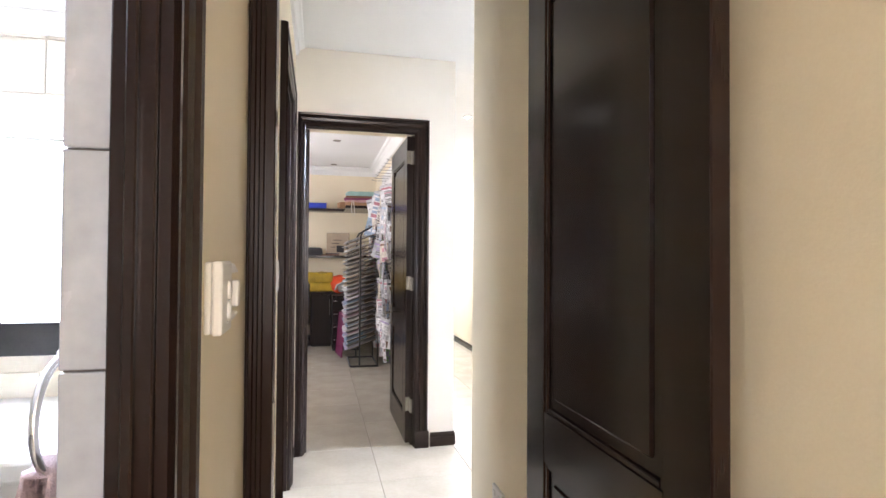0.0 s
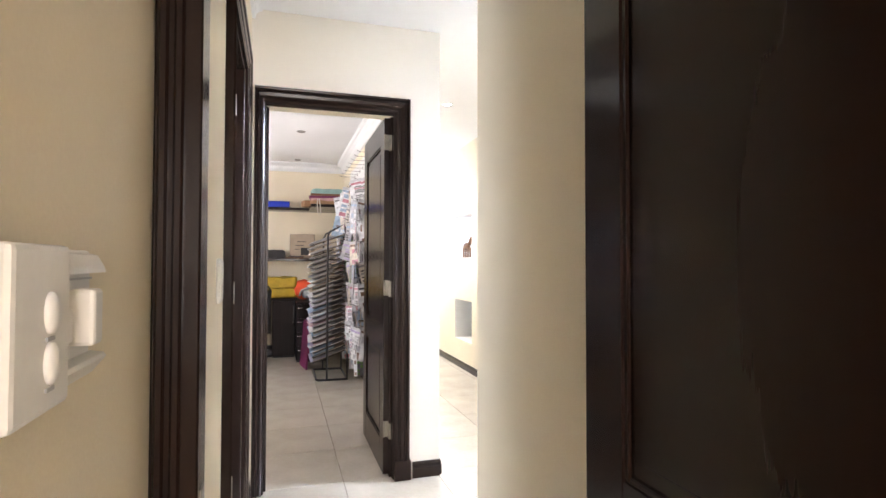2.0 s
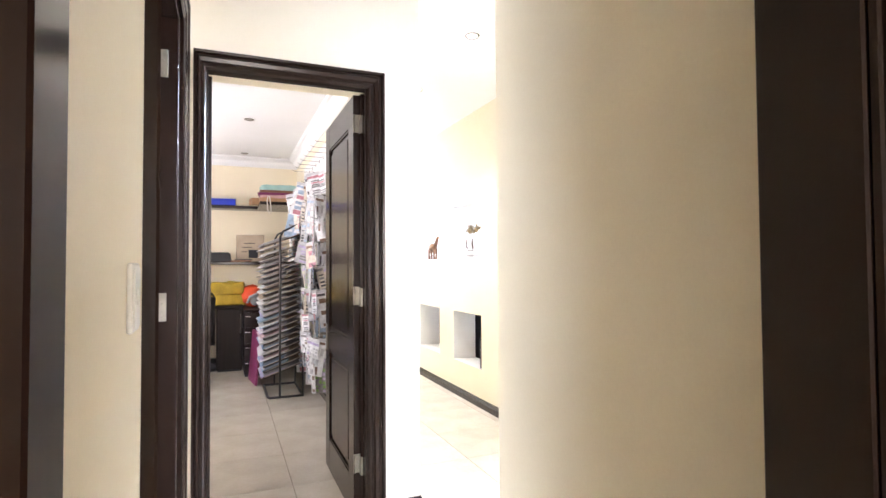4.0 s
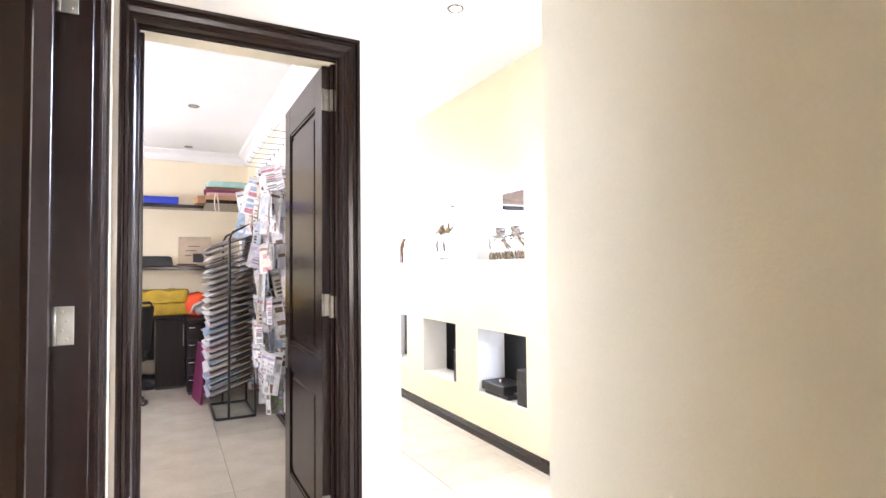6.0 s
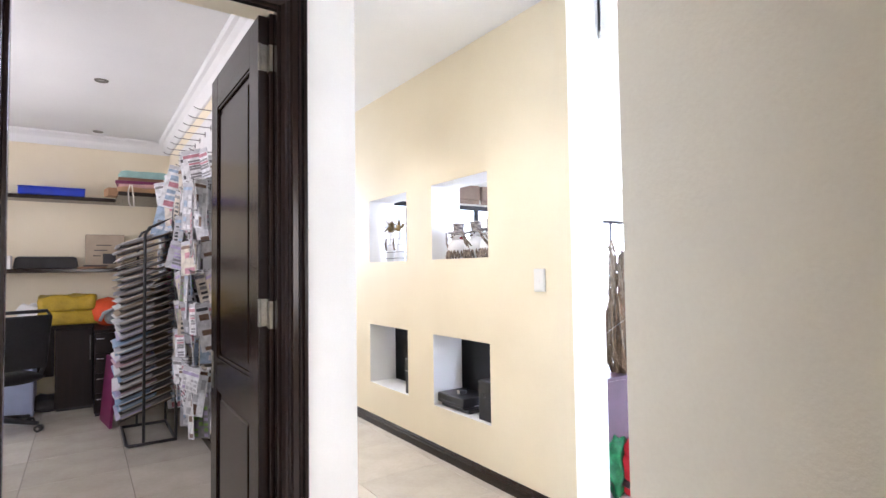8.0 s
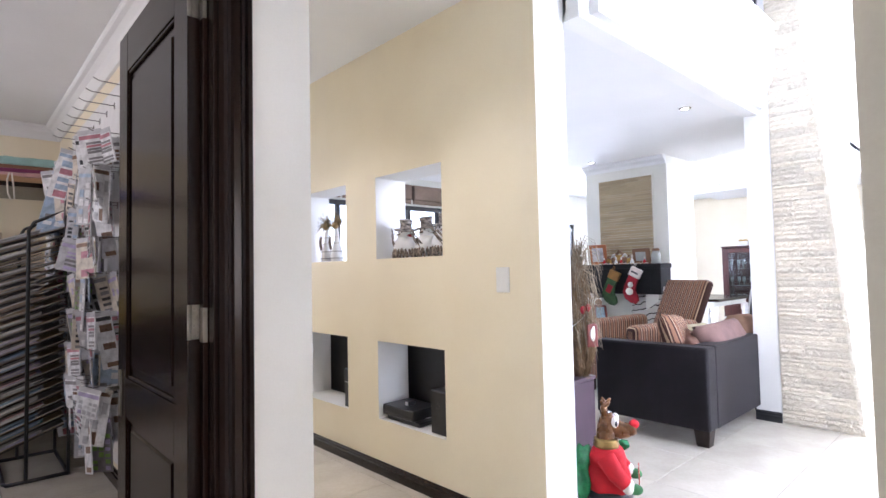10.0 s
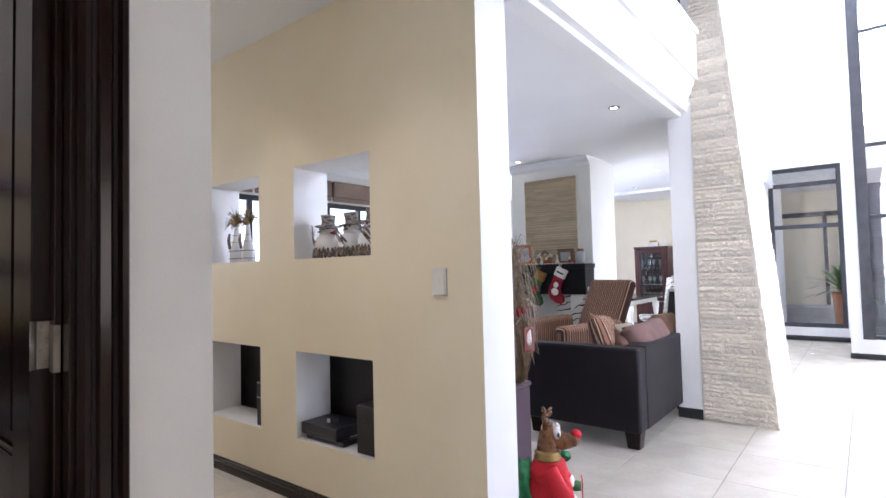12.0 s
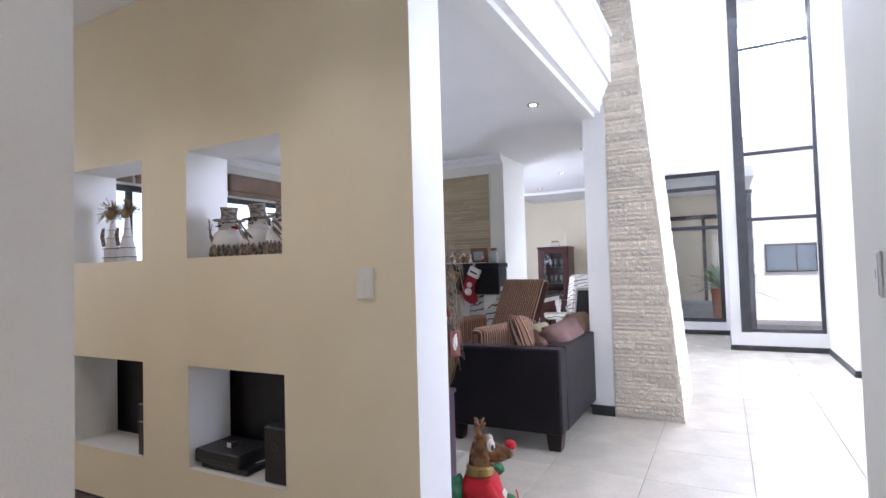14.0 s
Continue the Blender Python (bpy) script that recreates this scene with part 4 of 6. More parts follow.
for x in (0.012, 1.33):
    for y in (0.012, 0.80):
        bm = B(x, x + 0.115, y, y + 0.115, 0, 0.125, bevel=0.004)
        for v in bm.verts:
            if v.co.z < 0.01:
                v.co.x += 0.012 * (1 if v.co.x < x + 0.055 else -1)
                v.co.y += 0.012 * (1 if v.co.y < y + 0.055 else -1)
        part("leg", bm, WOOD, sofa, "tapered dark wooden leg")


def soft_box(w, d, h, lump, seed):
    """A folded soft packet: a rounded block with creased, uneven sides."""
    bm = bmesh.new()
    bmesh.ops.create_cube(bm, size=1)
    bmesh.ops.subdivide_edges(bm, edges=bm.edges[:], cuts=9, use_grid_fill=True)
    for v in bm.verts:
        q = Vector((v.co.x * w, v.co.y * d, (v.co.z + 0.5) * h))
        f = 1 - 0.10 * (abs(v.co.x * 2) ** 6 + abs(v.co.y * 2) ** 6) / 2
        n = noise.noise(q * 7 + Vector((seed * 5, 0, 0))) + 0.6 * noise.noise(q * 19 + Vector((0, seed * 3, 0)))
        q.z = q.z * f + (lump * n if v.co.z > -0.45 else 0)
        q.x += lump * 0.6 * noise.noise(q * 13)
        q.y += lump * 0.8 * noise.noise(q * 15 + Vector((4, 0, 0)))
        v.co = q
    for f in bm.faces:
        f.smooth = True
    return bm


def striped(name, a, b, c, per=14.0, axis=(1, 0, 0), rough=0.85, wave=0.0):
    """Woven stripes in three colours across the object's own axis."""
    m, bs, n, l = shader(name, rough)
    tc, dot = n.new("ShaderNodeTexCoord"), n.new("ShaderNodeVectorMath")
    dot.operation = "DOT_PRODUCT"
    dot.inputs[1].default_value = axis
    vec = tc.outputs["Object"]
    if wave:
        w = n.new("ShaderNodeTexNoise")
        w.inputs["Scale"].default_value = 9
        l.new(vec, w.inputs["Vector"])
        ad = n.new("ShaderNodeVectorMath")
        ad.operation = "MULTIPLY_ADD"
        ad.inputs[1].default_value = (wave, wave, wave)
        l.new(w.outputs["Color"], ad.inputs[0])
        l.new(vec, ad.inputs[2])
        vec = ad.outputs["Vector"]
    l.new(vec, dot.inputs[0])
    mul, fr = n.new("ShaderNodeMath"), n.new("ShaderNodeMath")
    mul.operation, fr.operation = "MULTIPLY", "FRACT"
    mul.inputs[1].default_value = per
    l.new(dot.outputs["Value"], mul.inputs[0])
    l.new(mul.outputs[0], fr.inputs[0])
    rp = n.new("ShaderNodeValToRGB")
    rp.color_ramp.interpolation = "CONSTANT"
    e = rp.color_ramp.elements
    e[0].position, e[0].color = 0, (*a, 1)
    e[1].position, e[1].color = 0.42, (*b, 1)
    x = e.new(0.62)
    x.color = (*c, 1)
    x = e.new(0.80)
    x.color = (*b, 1)
    l.new(fr.outputs[0], rp.inputs["Fac"])
    nz = n.new("ShaderNodeTexNoise")
    nz.inputs["Scale"].default_value = 240
    l.new(tc.outputs["Object"], nz.inputs["Vector"])
    mx = n.new("ShaderNodeMixRGB")
    mx.blend_type = "MULTIPLY"
    mx.inputs["Fac"].default_value = 0.5
    l.new(rp.outputs["Color"], mx.inputs["Color1"])
    l.new(nz.outputs["Color"], mx.inputs["Color2"])
    l.new(mx.outputs["Color"], bs.inputs["Base Color"])
    bp = n.new("ShaderNodeBump")
    bp.inputs["Strength"].default_value, bp.inputs["Distance"].default_value = 0.4, 0.004
    l.new(nz.outputs["Fac"], bp.inputs["Height"])
    l.new(bp.outputs["Normal"], bs.inputs["Normal"])
    return m


STRIPE = striped("striped_upholstery", (0.36, 0.18, 0.10), (0.085, 0.030, 0.021), (0.58, 0.39, 0.25), 20, (1, 0.0, 0.0))
STRIPEY = striped("striped_upholstery_side", (0.36, 0.18, 0.10), (0.085, 0.030, 0.021), (0.58, 0.39, 0.25), 20, (0, 1, 0.0))
ZEBRA = striped("zebra_fabric", (0.74, 0.70, 0.62), (0.74, 0.70, 0.62), (0.05, 0.04, 0.035), 13, (0.25, 0, 1), wave=0.08)
MAUVE = colour("mauve_suede", (0.175, 0.102, 0.086), 0.95, 0.22, scale=7, fine=240, bump=0.4)
BROWNC = colour("brown_suede", (0.16, 0.08, 0.055), 0.95, 0.2, scale=7, fine=240, bump=0.4)
TANC = colour("tan_suede", (0.25, 0.15, 0.095), 0.95, 0.2, scale=7, fine=240, bump=0.4)
OLIVE = colour("olive_cream_fabric", (0.36, 0.31, 0.20), 0.95, 0.2, scale=10, fine=240, bump=0.4)


MAHOG2 = colour("dark_red_wood", (0.16, 0.03, 0.02), 0.4, 0.25, scale=7, fine=60)


def turned(x=0, y=0, z=0):
    return Euler((radians(x), radians(y), radians(z))).to_matrix()


for nm, c, s, t, mat, lab in (
        ("cushion", (4.77, 4.35, 0.71), (0.60, 0.18, 0.50), turned(-20, 6, 12), STRIPE, "brown striped square cushion leaning on the sofa arm"),
        ("cushion", (4.72, 4.20, 0.63), (0.36, 0.14, 0.34), turned(-18, -14, 30), BROWNC, "dark brown cushion tucked behind the striped one"),
        ("bolster", (5.10, 4.13, 0.73), (0.92, 0.24, 0.28), turned(-30, 0, 2), MAUVE, "mauve suede cushion lying along the sofa back"),
        ("bolster", (5.60, 4.12, 0.765), (0.34, 0.22, 0.26), turned(-30, 4, -8), TANC, "brown suede cushion lying along the sofa back"),
        ("cushion", (5.40, 4.42, 0.665), (0.32, 0.15, 0.32), turned(-34, 0, -20), OLIVE, "olive and cream cushion on the sofa seat")):
    tagged(part(nm, cushion(bmesh.new(), (0, 0, 0), s, t), mat), lab, "cushion", "sofa cushions").location = c

ac = thing("armchair", pose(5.66, 5.12, 0, 0, 0, 62) @ Matrix.Diagonal((1.18, 1.05, 1, 1)), "high-backed armchair in brown striped fabric", "armchair")
# local: the sitter looks to +y
part("seat", B(-0.28, 0.28, -0.18, 0.44, 0.30, 0.54, bevel=0.05, seg=3), STRIPE, ac)
part("seat_base", B(-0.38, 0.38, -0.34, 0.40, 0.14, 0.31, bevel=0.02, seg=2), STRIPE, ac)
bm = B(-0.275, 0.275, -0.06, 0.05, 0, 0.90, bevel=0.04, seg=3)
for v in bm.verts:
    if v.co.z > 0.5:
        v.co.y -= 0.03 * (v.co.z - 0.5)
part("backrest", bm, STRIPE, ac).matrix_local = pose(0, -0.24, 0.36, 22)
for sgn in (-1, 1):
    bm = B(-0.08, 0.08, -0.30, 0.40, 0.14, 0.81, bevel=0.05, seg=3)
    for v in bm.verts:
        if v.co.z > 0.5:
            v.co.z -= 0.10 * max(v.co.y, 0)
    part("arm", bm, STRIPEY, ac).location = (sgn * 0.34, 0, 0)
for x in (-0.34, 0.30):
    for y in (-0.30, 0.34):
        part("leg", B(x, x + 0.05, y, y + 0.05, 0, 0.15, bevel=0.005), WOOD, ac)

lt = thing("lamp_table", pose(5.92, 5.80, 0), "small dark wooden table in front of the fireplace", "side table")
part("top", B(-0.17, 0.17, -0.18, 0.18, 0.70, 0.735, bevel=0.006), WOODX, lt)
for x in (-0.15, 0.11):
    for y in (-0.16, 0.12):
        part("leg", B(x, x + 0.04, y, y + 0.04, 0, 0.70, bevel=0.004), WOOD, lt)
PALEB = colour("pale_blue_print", (0.38, 0.52, 0.60), 0.4, 0.25, scale=9, fine=40, bump=0)
for y, w, h, fm, pm, lab in ((5.90, 0.075, 0.17, BROWNW, PALEB, "brown wooden photo frame with a pale print"), (5.71, 0.08, 0.18, MAHOG2, PALEB, "dark red photo frame with a pale blue print")):
    fr = thing("photo_frame", pose(5.84, y, 0.736, 0, -9, 0), lab, "photo frame", "frames on the small table")
    bm = B(-0.01, 0.01, -w, -w + 0.022, 0, h, bevel=0.002)
    for a in ((-0.01, 0.01, w - 0.022, w, 0, h), (-0.01, 0.01, -w + 0.022, w - 0.022, 0, 0.022), (-0.01, 0.01, -w + 0.022, w - 0.022, h - 0.022, h)):
        box(bm, *a, bevel=0.002)
    part("frame", bm, fm, fr)
    part("picture", B(-0.002, 0.006, -w + 0.0225, w - 0.0225, 0.0225, h - 0.0225), pm, fr)
bm = blob(bmesh.new(), (0, 0, 0.09), (0.05, 0.06, 0.09), 0, 3, 0.3)
blob(bm, (-0.01, 0.0, 0.20), (0.035, 0.04, 0.04), 1, 2, 0.2)
tagged(part("ornament", bm, [OLD, BROWNW]), "small brown and ochre ornament between photo frames", "ornament").location = (5.97, 5.81, 0.736)

bs = thing("leather_couch", pose(2.69, 4.78, 0), "black leather couch with its back to the niche wall", "sofa")
part("backrest", B(0, 0.18, 0, 2.86, 0.08, 0.93, bevel=0.03, seg=3), BLACKL, bs)
part("base", B(0.18, 0.85, 0.15, 2.71, 0.08, 0.30, bevel=0.02, seg=2), BLACKL, bs)
for y in (0.0, 2.69):
    part("arm", B(0.18, 0.85, y, y + 0.17, 0.08, 0.62, bevel=0.03, seg=3), BLACKL, bs)
for k in range(4):
    part("seat_cushion", B(0.185, 0.86, 0.175 + 0.629 * k, 0.17 + 0.629 * (k + 1), 0.30, 0.46, bevel=0.04, seg=3), BLACKL, bs)
for x in (0.02, 0.76):
    for y in (0.04, 2.74):
        part("foot", B(x, x + 0.07, y, y + 0.07, 0, 0.085, bevel=0.004), BLACKM, bs)

# dining end
tb = thing("dining_table", pose(10.42, 6.22, 0), "dining table with a dark top and white turned legs", "table")
part("tabletop", B(-0.85, 0.85, -0.45, 0.45, 0.74, 0.785, bevel=0.008), WOODX, tb)
part("apron", B(-0.75, 0.75, -0.36, 0.36, 0.65, 0.74, bevel=0.004), PALE, tb)
leg = mesh("leg", lathe(bmesh.new(), [(0.03, 0), (0.045, 0.03), (0.03, 0.08), (0.06, 0.22), (0.065, 0.30), (0.035, 0.42), (0.05, 0.46), (0.045, 0.5), (0.06, 0.54), (0.06, 0.65)], 20), WHITE)
for x in (-0.72, 0.72):
    for y in (-0.34, 0.34):
        o = new("leg", leg)
        o.parent, o.location = tb, (x, y, 0)


def dining_chair(m, label):
    c = thing("dining_chair", m, label, "chair", "dining chairs")
    part("seat", B(-0.22, 0.22, -0.22, 0.22, 0.40, 0.49, bevel=0.025, seg=2), ZEBRA, c)
    bm = B(-0.21, 0.21, -0.03, 0.03, 0, 0.66, bevel=0.025, seg=3)
    for v in bm.verts:
        if v.co.z > 0.4:
            v.co.z += 0.06 * (1 - (v.co.x / 0.21) ** 2)
    part("backrest", bm, ZEBRA, c).matrix_local = pose(0, -0.20, 0.46, 8)
    for x in (-0.19, 0.15):
        for y in (-0.20, 0.16):
            part("leg", B(x, x + 0.04, y, y + 0.04, 0, 0.41, bevel=0.004), WOOD, c)
    return c


c0 = dining_chair(pose(9.84, 5.52, 0, 0, 0, 26), "high-backed dining chair in white zebra-striped fabric")
for x, y, r in ((11.72, 5.62, 88), (10.2, 6.94, 180), (11.25, 6.85, 165)):
    copy_thing(c0, pose(x, y, 0, 0, 0, r))
copy_thing(c0, pose(6.14, 5.44, 0, 0, 0, 84))
st = thing("side_table", pose(6.86, 4.36, 0), "small dark wooden side table beside the sofa", "side table")
part("top", B(-0.24, 0.24, -0.20, 0.20, 0.62, 0.65, bevel=0.005), WOODX, st)
for x in (-0.22, 0.18):
    for y in (-0.18, 0.14):
        part("leg", B(x, x + 0.04, y, y + 0.04, 0, 0.62, bevel=0.004), WOOD, st)
sc = thing("framed_screen", pose(6.88, 4.36, 0.652, 12, 0, 70), "white-framed dark screen standing on a side table", "screen")
part("frame", B(-0.16, 0.16, -0.012, 0.012, 0.0, 0.42, bevel=0.004), PLASTIC, sc)
part("display", B(-0.13, 0.13, 0.0125, 0.0145, 0.035, 0.385), BLACKP, sc)
part("display_back", B(-0.13, 0.13, -0.0145, -0.0125, 0.035, 0.385), BLACKP, sc)

cab = thing("display_cabinet", pose(12.2, 5.92, 0), "dark reddish wooden display cabinet with a glass door", "cabinet")
MAHOG = colour("mahogany", (0.060, 0.016, 0.012), 0.3, 0.3, scale=7, stretch=(6, 6, 0.5), fine=40)
bm = B(0, 0.42, 0, 0.03, 0, 1.64, bevel=0.003)
for a in ((0, 0.42, 0.52, 0.55, 0, 1.64), (0.40, 0.42, 0.03, 0.52, 0, 1.64), (0, 0.42, 0.03, 0.52, 0, 0.08), (0, 0.40, 0.03, 0.52, 0.50, 0.53), (0.02, 0.40, 0.03, 0.52, 0.86, 0.88), (0.02, 0.40, 0.03, 0.52, 1.20, 1.22), (-0.012, 0.43, -0.012, 0.562, 1.64, 1.67)):
    box(bm, *a, bevel=0.002)
part("body", bm, MAHOG, cab)
dr = part("door", B(-0.018, 0, 0.03, 0.10, 0.55, 1.62, bevel=0.003), MAHOG, cab)
for a in ((-0.018, 0, 0.45, 0.52, 0.55, 1.62), (-0.018, 0, 0.10, 0.45, 0.55, 0.62), (-0.018, 0, 0.10, 0.45, 1.54, 1.62)):
    part("door_rail", B(*a, bevel=0.003), MAHOG, dr)
part("glass", B(-0.010, -0.007, 0.10, 0.45, 0.62, 1.54), GLASS, dr)
part("lower_door", B(-0.018, 0, 0.03, 0.52, 0.08, 0.50, bevel=0.004), MAHOG, cab)
cab.scale = (1.2, 1.26, 1.045)
for k in range(3):
    for j in range(5):
        g = tagged(part("glassware", lathe(bmesh.new(), [(0.03, 0), (0.008, 0.012), (0.008, 0.07), (0.032, 0.10), (0.036, 0.19)], 12), JAR), "clear stemmed glass on a cabinet shelf", "glass", "glasses in the cabinet")
        g.location = (12.2 + 0.17 + 0.07 * (j % 2), 5.92 + 0.11 + 0.115 * j, (0.556, 0.921, 1.276)[k])
g = thing("gift_basket", pose(12.42, 6.26, 1.746), "small yellow and white decorated box on the cabinet", "ornament")
part("box", B(-0.06, 0.06, -0.10, 0.10, 0, 0.10, bevel=0.008), CREAMF, g)
part("bow", blob(blob(bmesh.new(), (-0.02, -0.04, 0.11), (0.04, 0.05, 0.03)), (-0.02, 0.04, 0.11), (0.04, 0.05, 0.03)), GOLD, g)
tagged(part("candle", lathe(bmesh.new(), [(0.022, 0), (0.022, 0.03), (0.012, 0.035), (0.010, 0.24), (0.002, 0.25)], 14), PAPER), "tall slim white candle on the cabinet", "candle").location = (12.38, 6.02, 1.746)
for y in (5.40, 5.56):
    switch_plate("light_switch", pose(13.2, y, 1.30, 0, 0, -90), 0.08, 0.12, "white light switch plate on the dining wall")

fg = bmesh.new()
lathe(fg, [(0.075, 0), (0.08, 0.05), (0.065, 0.16), (0.045, 0.24), (0.02, 0.27)], 18, mat=0)
blob(fg, (-0.02, 0, 0.27), (0.05, 0.052, 0.055), 1, 2)
blob(fg, (-0.045, 0, 0.21), (0.035, 0.05, 0.08), 1, 2, 0.15)
lathe(fg, [(0.056, 0.30), (0.06, 0.32), (0.04, 0.36), (0.015, 0.42), (0.004, 0.44)], 16, mat=1)
blob(fg, (-0.066, 0, 0.285), (0.012, 0.02, 0.014), 2, 2)
tagged(part("bearded_figurine", fg, [colour("grey_felt", (0.28, 0.30, 0.30), 0.9, 0.2, scale=14, fine=220, bump=0.4), CREAMF, BROWNW]), "white-bearded festive figurine on the side cabinet", "figurine").matrix_world = pose(3.37, 4.66, 0.612, 0, 0, 30)

# ---- pedestal, twig tree and toy by the niche wall ----
AUB = colour("aubergine_lacquer", (0.055, 0.030, 0.045), 0.35, 0.2, scale=6, fine=80)
pd = thing("pedestal", pose(2.95, 4.38, 0), "low aubergine lacquered side cabinet", "side cabinet")
part("body", B(0, 0.55, 0, 0.38, 0.04, 0.585, bevel=0.006), AUB, pd)
part("top", B(-0.008, 0.558, -0.008, 0.385, 0.585, 0.61, bevel=0.004), AUB, pd)
part("plinth", B(0.02, 0.53, 0.02, 0.36, 0, 0.04), BLACKP, pd)
TWIG = colour("dried_twigs", (0.19, 0.12, 0.06), 0.9, 0.35, scale=20, fine=90)
tree = thing("twig_tree", pose(3.42, 4.47, 0.61) @ Matrix.Diagonal((0.84, 0.84, 0.96, 1)), "dried twig christmas tree with red and white ornaments", "decoration")
rt = random.Random(4)
bm = bmesh.new()
for k in range(230):
    a, r0, top = rt.uniform(0, 6.28), rt.uniform(0.07, 0.21), rt.uniform(0.55, 0.98)
    sp = rt.uniform(-0.5, 0.5)
    pts = []
    for i in range(7):
        q = i / 6
        r = r0 * (0.45 + 1.5 * q * (1 - q) * 1.6) * (1 - 0.45 * q)
        pts.append((r * math.cos(a + sp * q) + rt.uniform(-.008, .008), r * math.sin(a + sp * q) + rt.uniform(-.008, .008), top * q))
    tube(bm, pts, [0.003, 0.003, 0.0028, 0.0025, 0.002, 0.0016, 0.001], 5)
part("twig_crown", bm, TWIG, tree)
bm = bmesh.new()
for k in range(330):
    a, zz, rr = rt.uniform(0, 6.28), rt.uniform(0.35, 1.0), rt.uniform(0.10, 0.21)
    tube(bm, [(0.03 * math.cos(a), 0.03 * math.sin(a), zz - 0.15), (0.6 * rr * math.cos(a), 0.6 * rr * math.sin(a), zz), (rr * math.cos(a + 0.1), rr * math.sin(a + 0.1), zz - 0.04), (1.15 * rr * math.cos(a + 0.15), 1.15 * rr * math.sin(a + 0.15), zz - rt.uniform(0.12, 0.24))], [0.003, 0.0028, 0.0024, 0.0012], 5)
part("frosted_spray", bm, colour("frosted_twigs", (0.27, 0.21, 0.14), 0.7, 0.5, scale=30, fine=120), tree)
bm = bmesh.new()
for k in range(16):
    a, r, z0 = rt.uniform(0, 6.28), rt.uniform(0.05, 0.09), rt.uniform(0.03, 0.35)
    tilt = rt.uniform(-0.6, 0.6)
    tube(bm, [(0.06 * math.cos(a) + r * math.cos(t), 0.06 * math.sin(a) + r * math.sin(t), z0 + 0.09 * math.sin(t + tilt) + 0.05) for t in [6.28 * i / 20 for i in range(20)]], 0.0025, 5, closed=True)
part("vine_loops", bm, TWIG, tree)
for k in range(9):
    a, zz = rt.uniform(-2.6, 0.4), rt.uniform(0.12, 0.62)
    part("ornament", blob(bmesh.new(), (0.12 * math.cos(a), 0.12 * math.sin(a), zz), (0.021, 0.021, 0.030), sub=2), DRED if k % 3 else CREAMF, tree)
part("cloth_ornament", soft_box(0.09, 0.012, 0.16, 0.006, 2), MAHOG2, tree, "maroon cloth ornament").matrix_local = pose(-0.05, -0.19, 0.22, 0, 0, -25)
part("cloth_motif", blob(bmesh.new(), (0, 0, 0), (0.022, 0.006, 0.05), 0, 2, 0.4), CREAMF, tree, "cream cloth motif").matrix_local = pose(-0.054, -0.199, 0.31, 0, 0, -25)
part("bead_string", tube(bmesh.new(), [((0.15 - 0.08 * q) * math.cos(9 * q), (0.15 - 0.08 * q) * math.sin(9 * q), 0.08 + 0.7 * q) for q in [i / 60 for i in range(61)]], 0.003, 6), CREAMF, tree)

TOYB = colour("glossy_brown_plush", (0.15, 0.063, 0.021), 0.28, 0.45, scale=28, fine=120)
BRASS = colour("aged_brass", (0.30, 0.20, 0.07), 0.3, 0.3, metal=0.8, scale=20, fine=90)
GIFTG = colour("green_foil", (0.015, 0.17, 0.055), 0.22, 0.4, scale=22, fine=120, bump=0.5)
bm = bmesh.new()
blob(bm, (0, 0, 0.15), (0.115, 0.108, 0.15), 1, 4, 0.16)
blob(bm, (0, 0, 0.255), (0.088, 0.088, 0.085), 1, 4, 0.14, 2)
lathe(bm, [(0.113, 0.098), (0.119, 0.104), (0.119, 0.130), (0.113, 0.136)], 28, mat=3)
lathe(bm, [(0.112, 0.004), (0.126, 0.012), (0.126, 0.036), (0.112, 0.044)], 28, mat=4)
lathe(bm, [(0.044, 0.312), (0.058, 0.318), (0.061, 0.329), (0.054, 0.339), (0.058, 0.348), (0.053, 0.358), (0.036, 0.362)], 24, mat=5)
tube(bm, [(-0.002, 0, 0.33), (0.0, 0, 0.37), (0.006, 0, 0.41), (0.012, 0, 0.445), (0.004, 0, 0.475)], [0.046, 0.045, 0.046, 0.041, 0.026], 16, 0)
tube(bm, [(0.0, 0, 0.418), (0.045, 0, 0.412), (0.085, 0, 0.405), (0.122, 0, 0.404), (0.138, 0, 0.405)], [0.040, 0.037, 0.030, 0.030, 0.020], 14, 0)
tube(bm, [(0.03, 0, 0.392), (0.07, 0, 0.380), (0.112, 0, 0.383)], [0.026, 0.023, 0.014], 12, 0)
blob(bm, (0.128, 0, 0.430), (0.023, 0.023, 0.022), 1, 3)
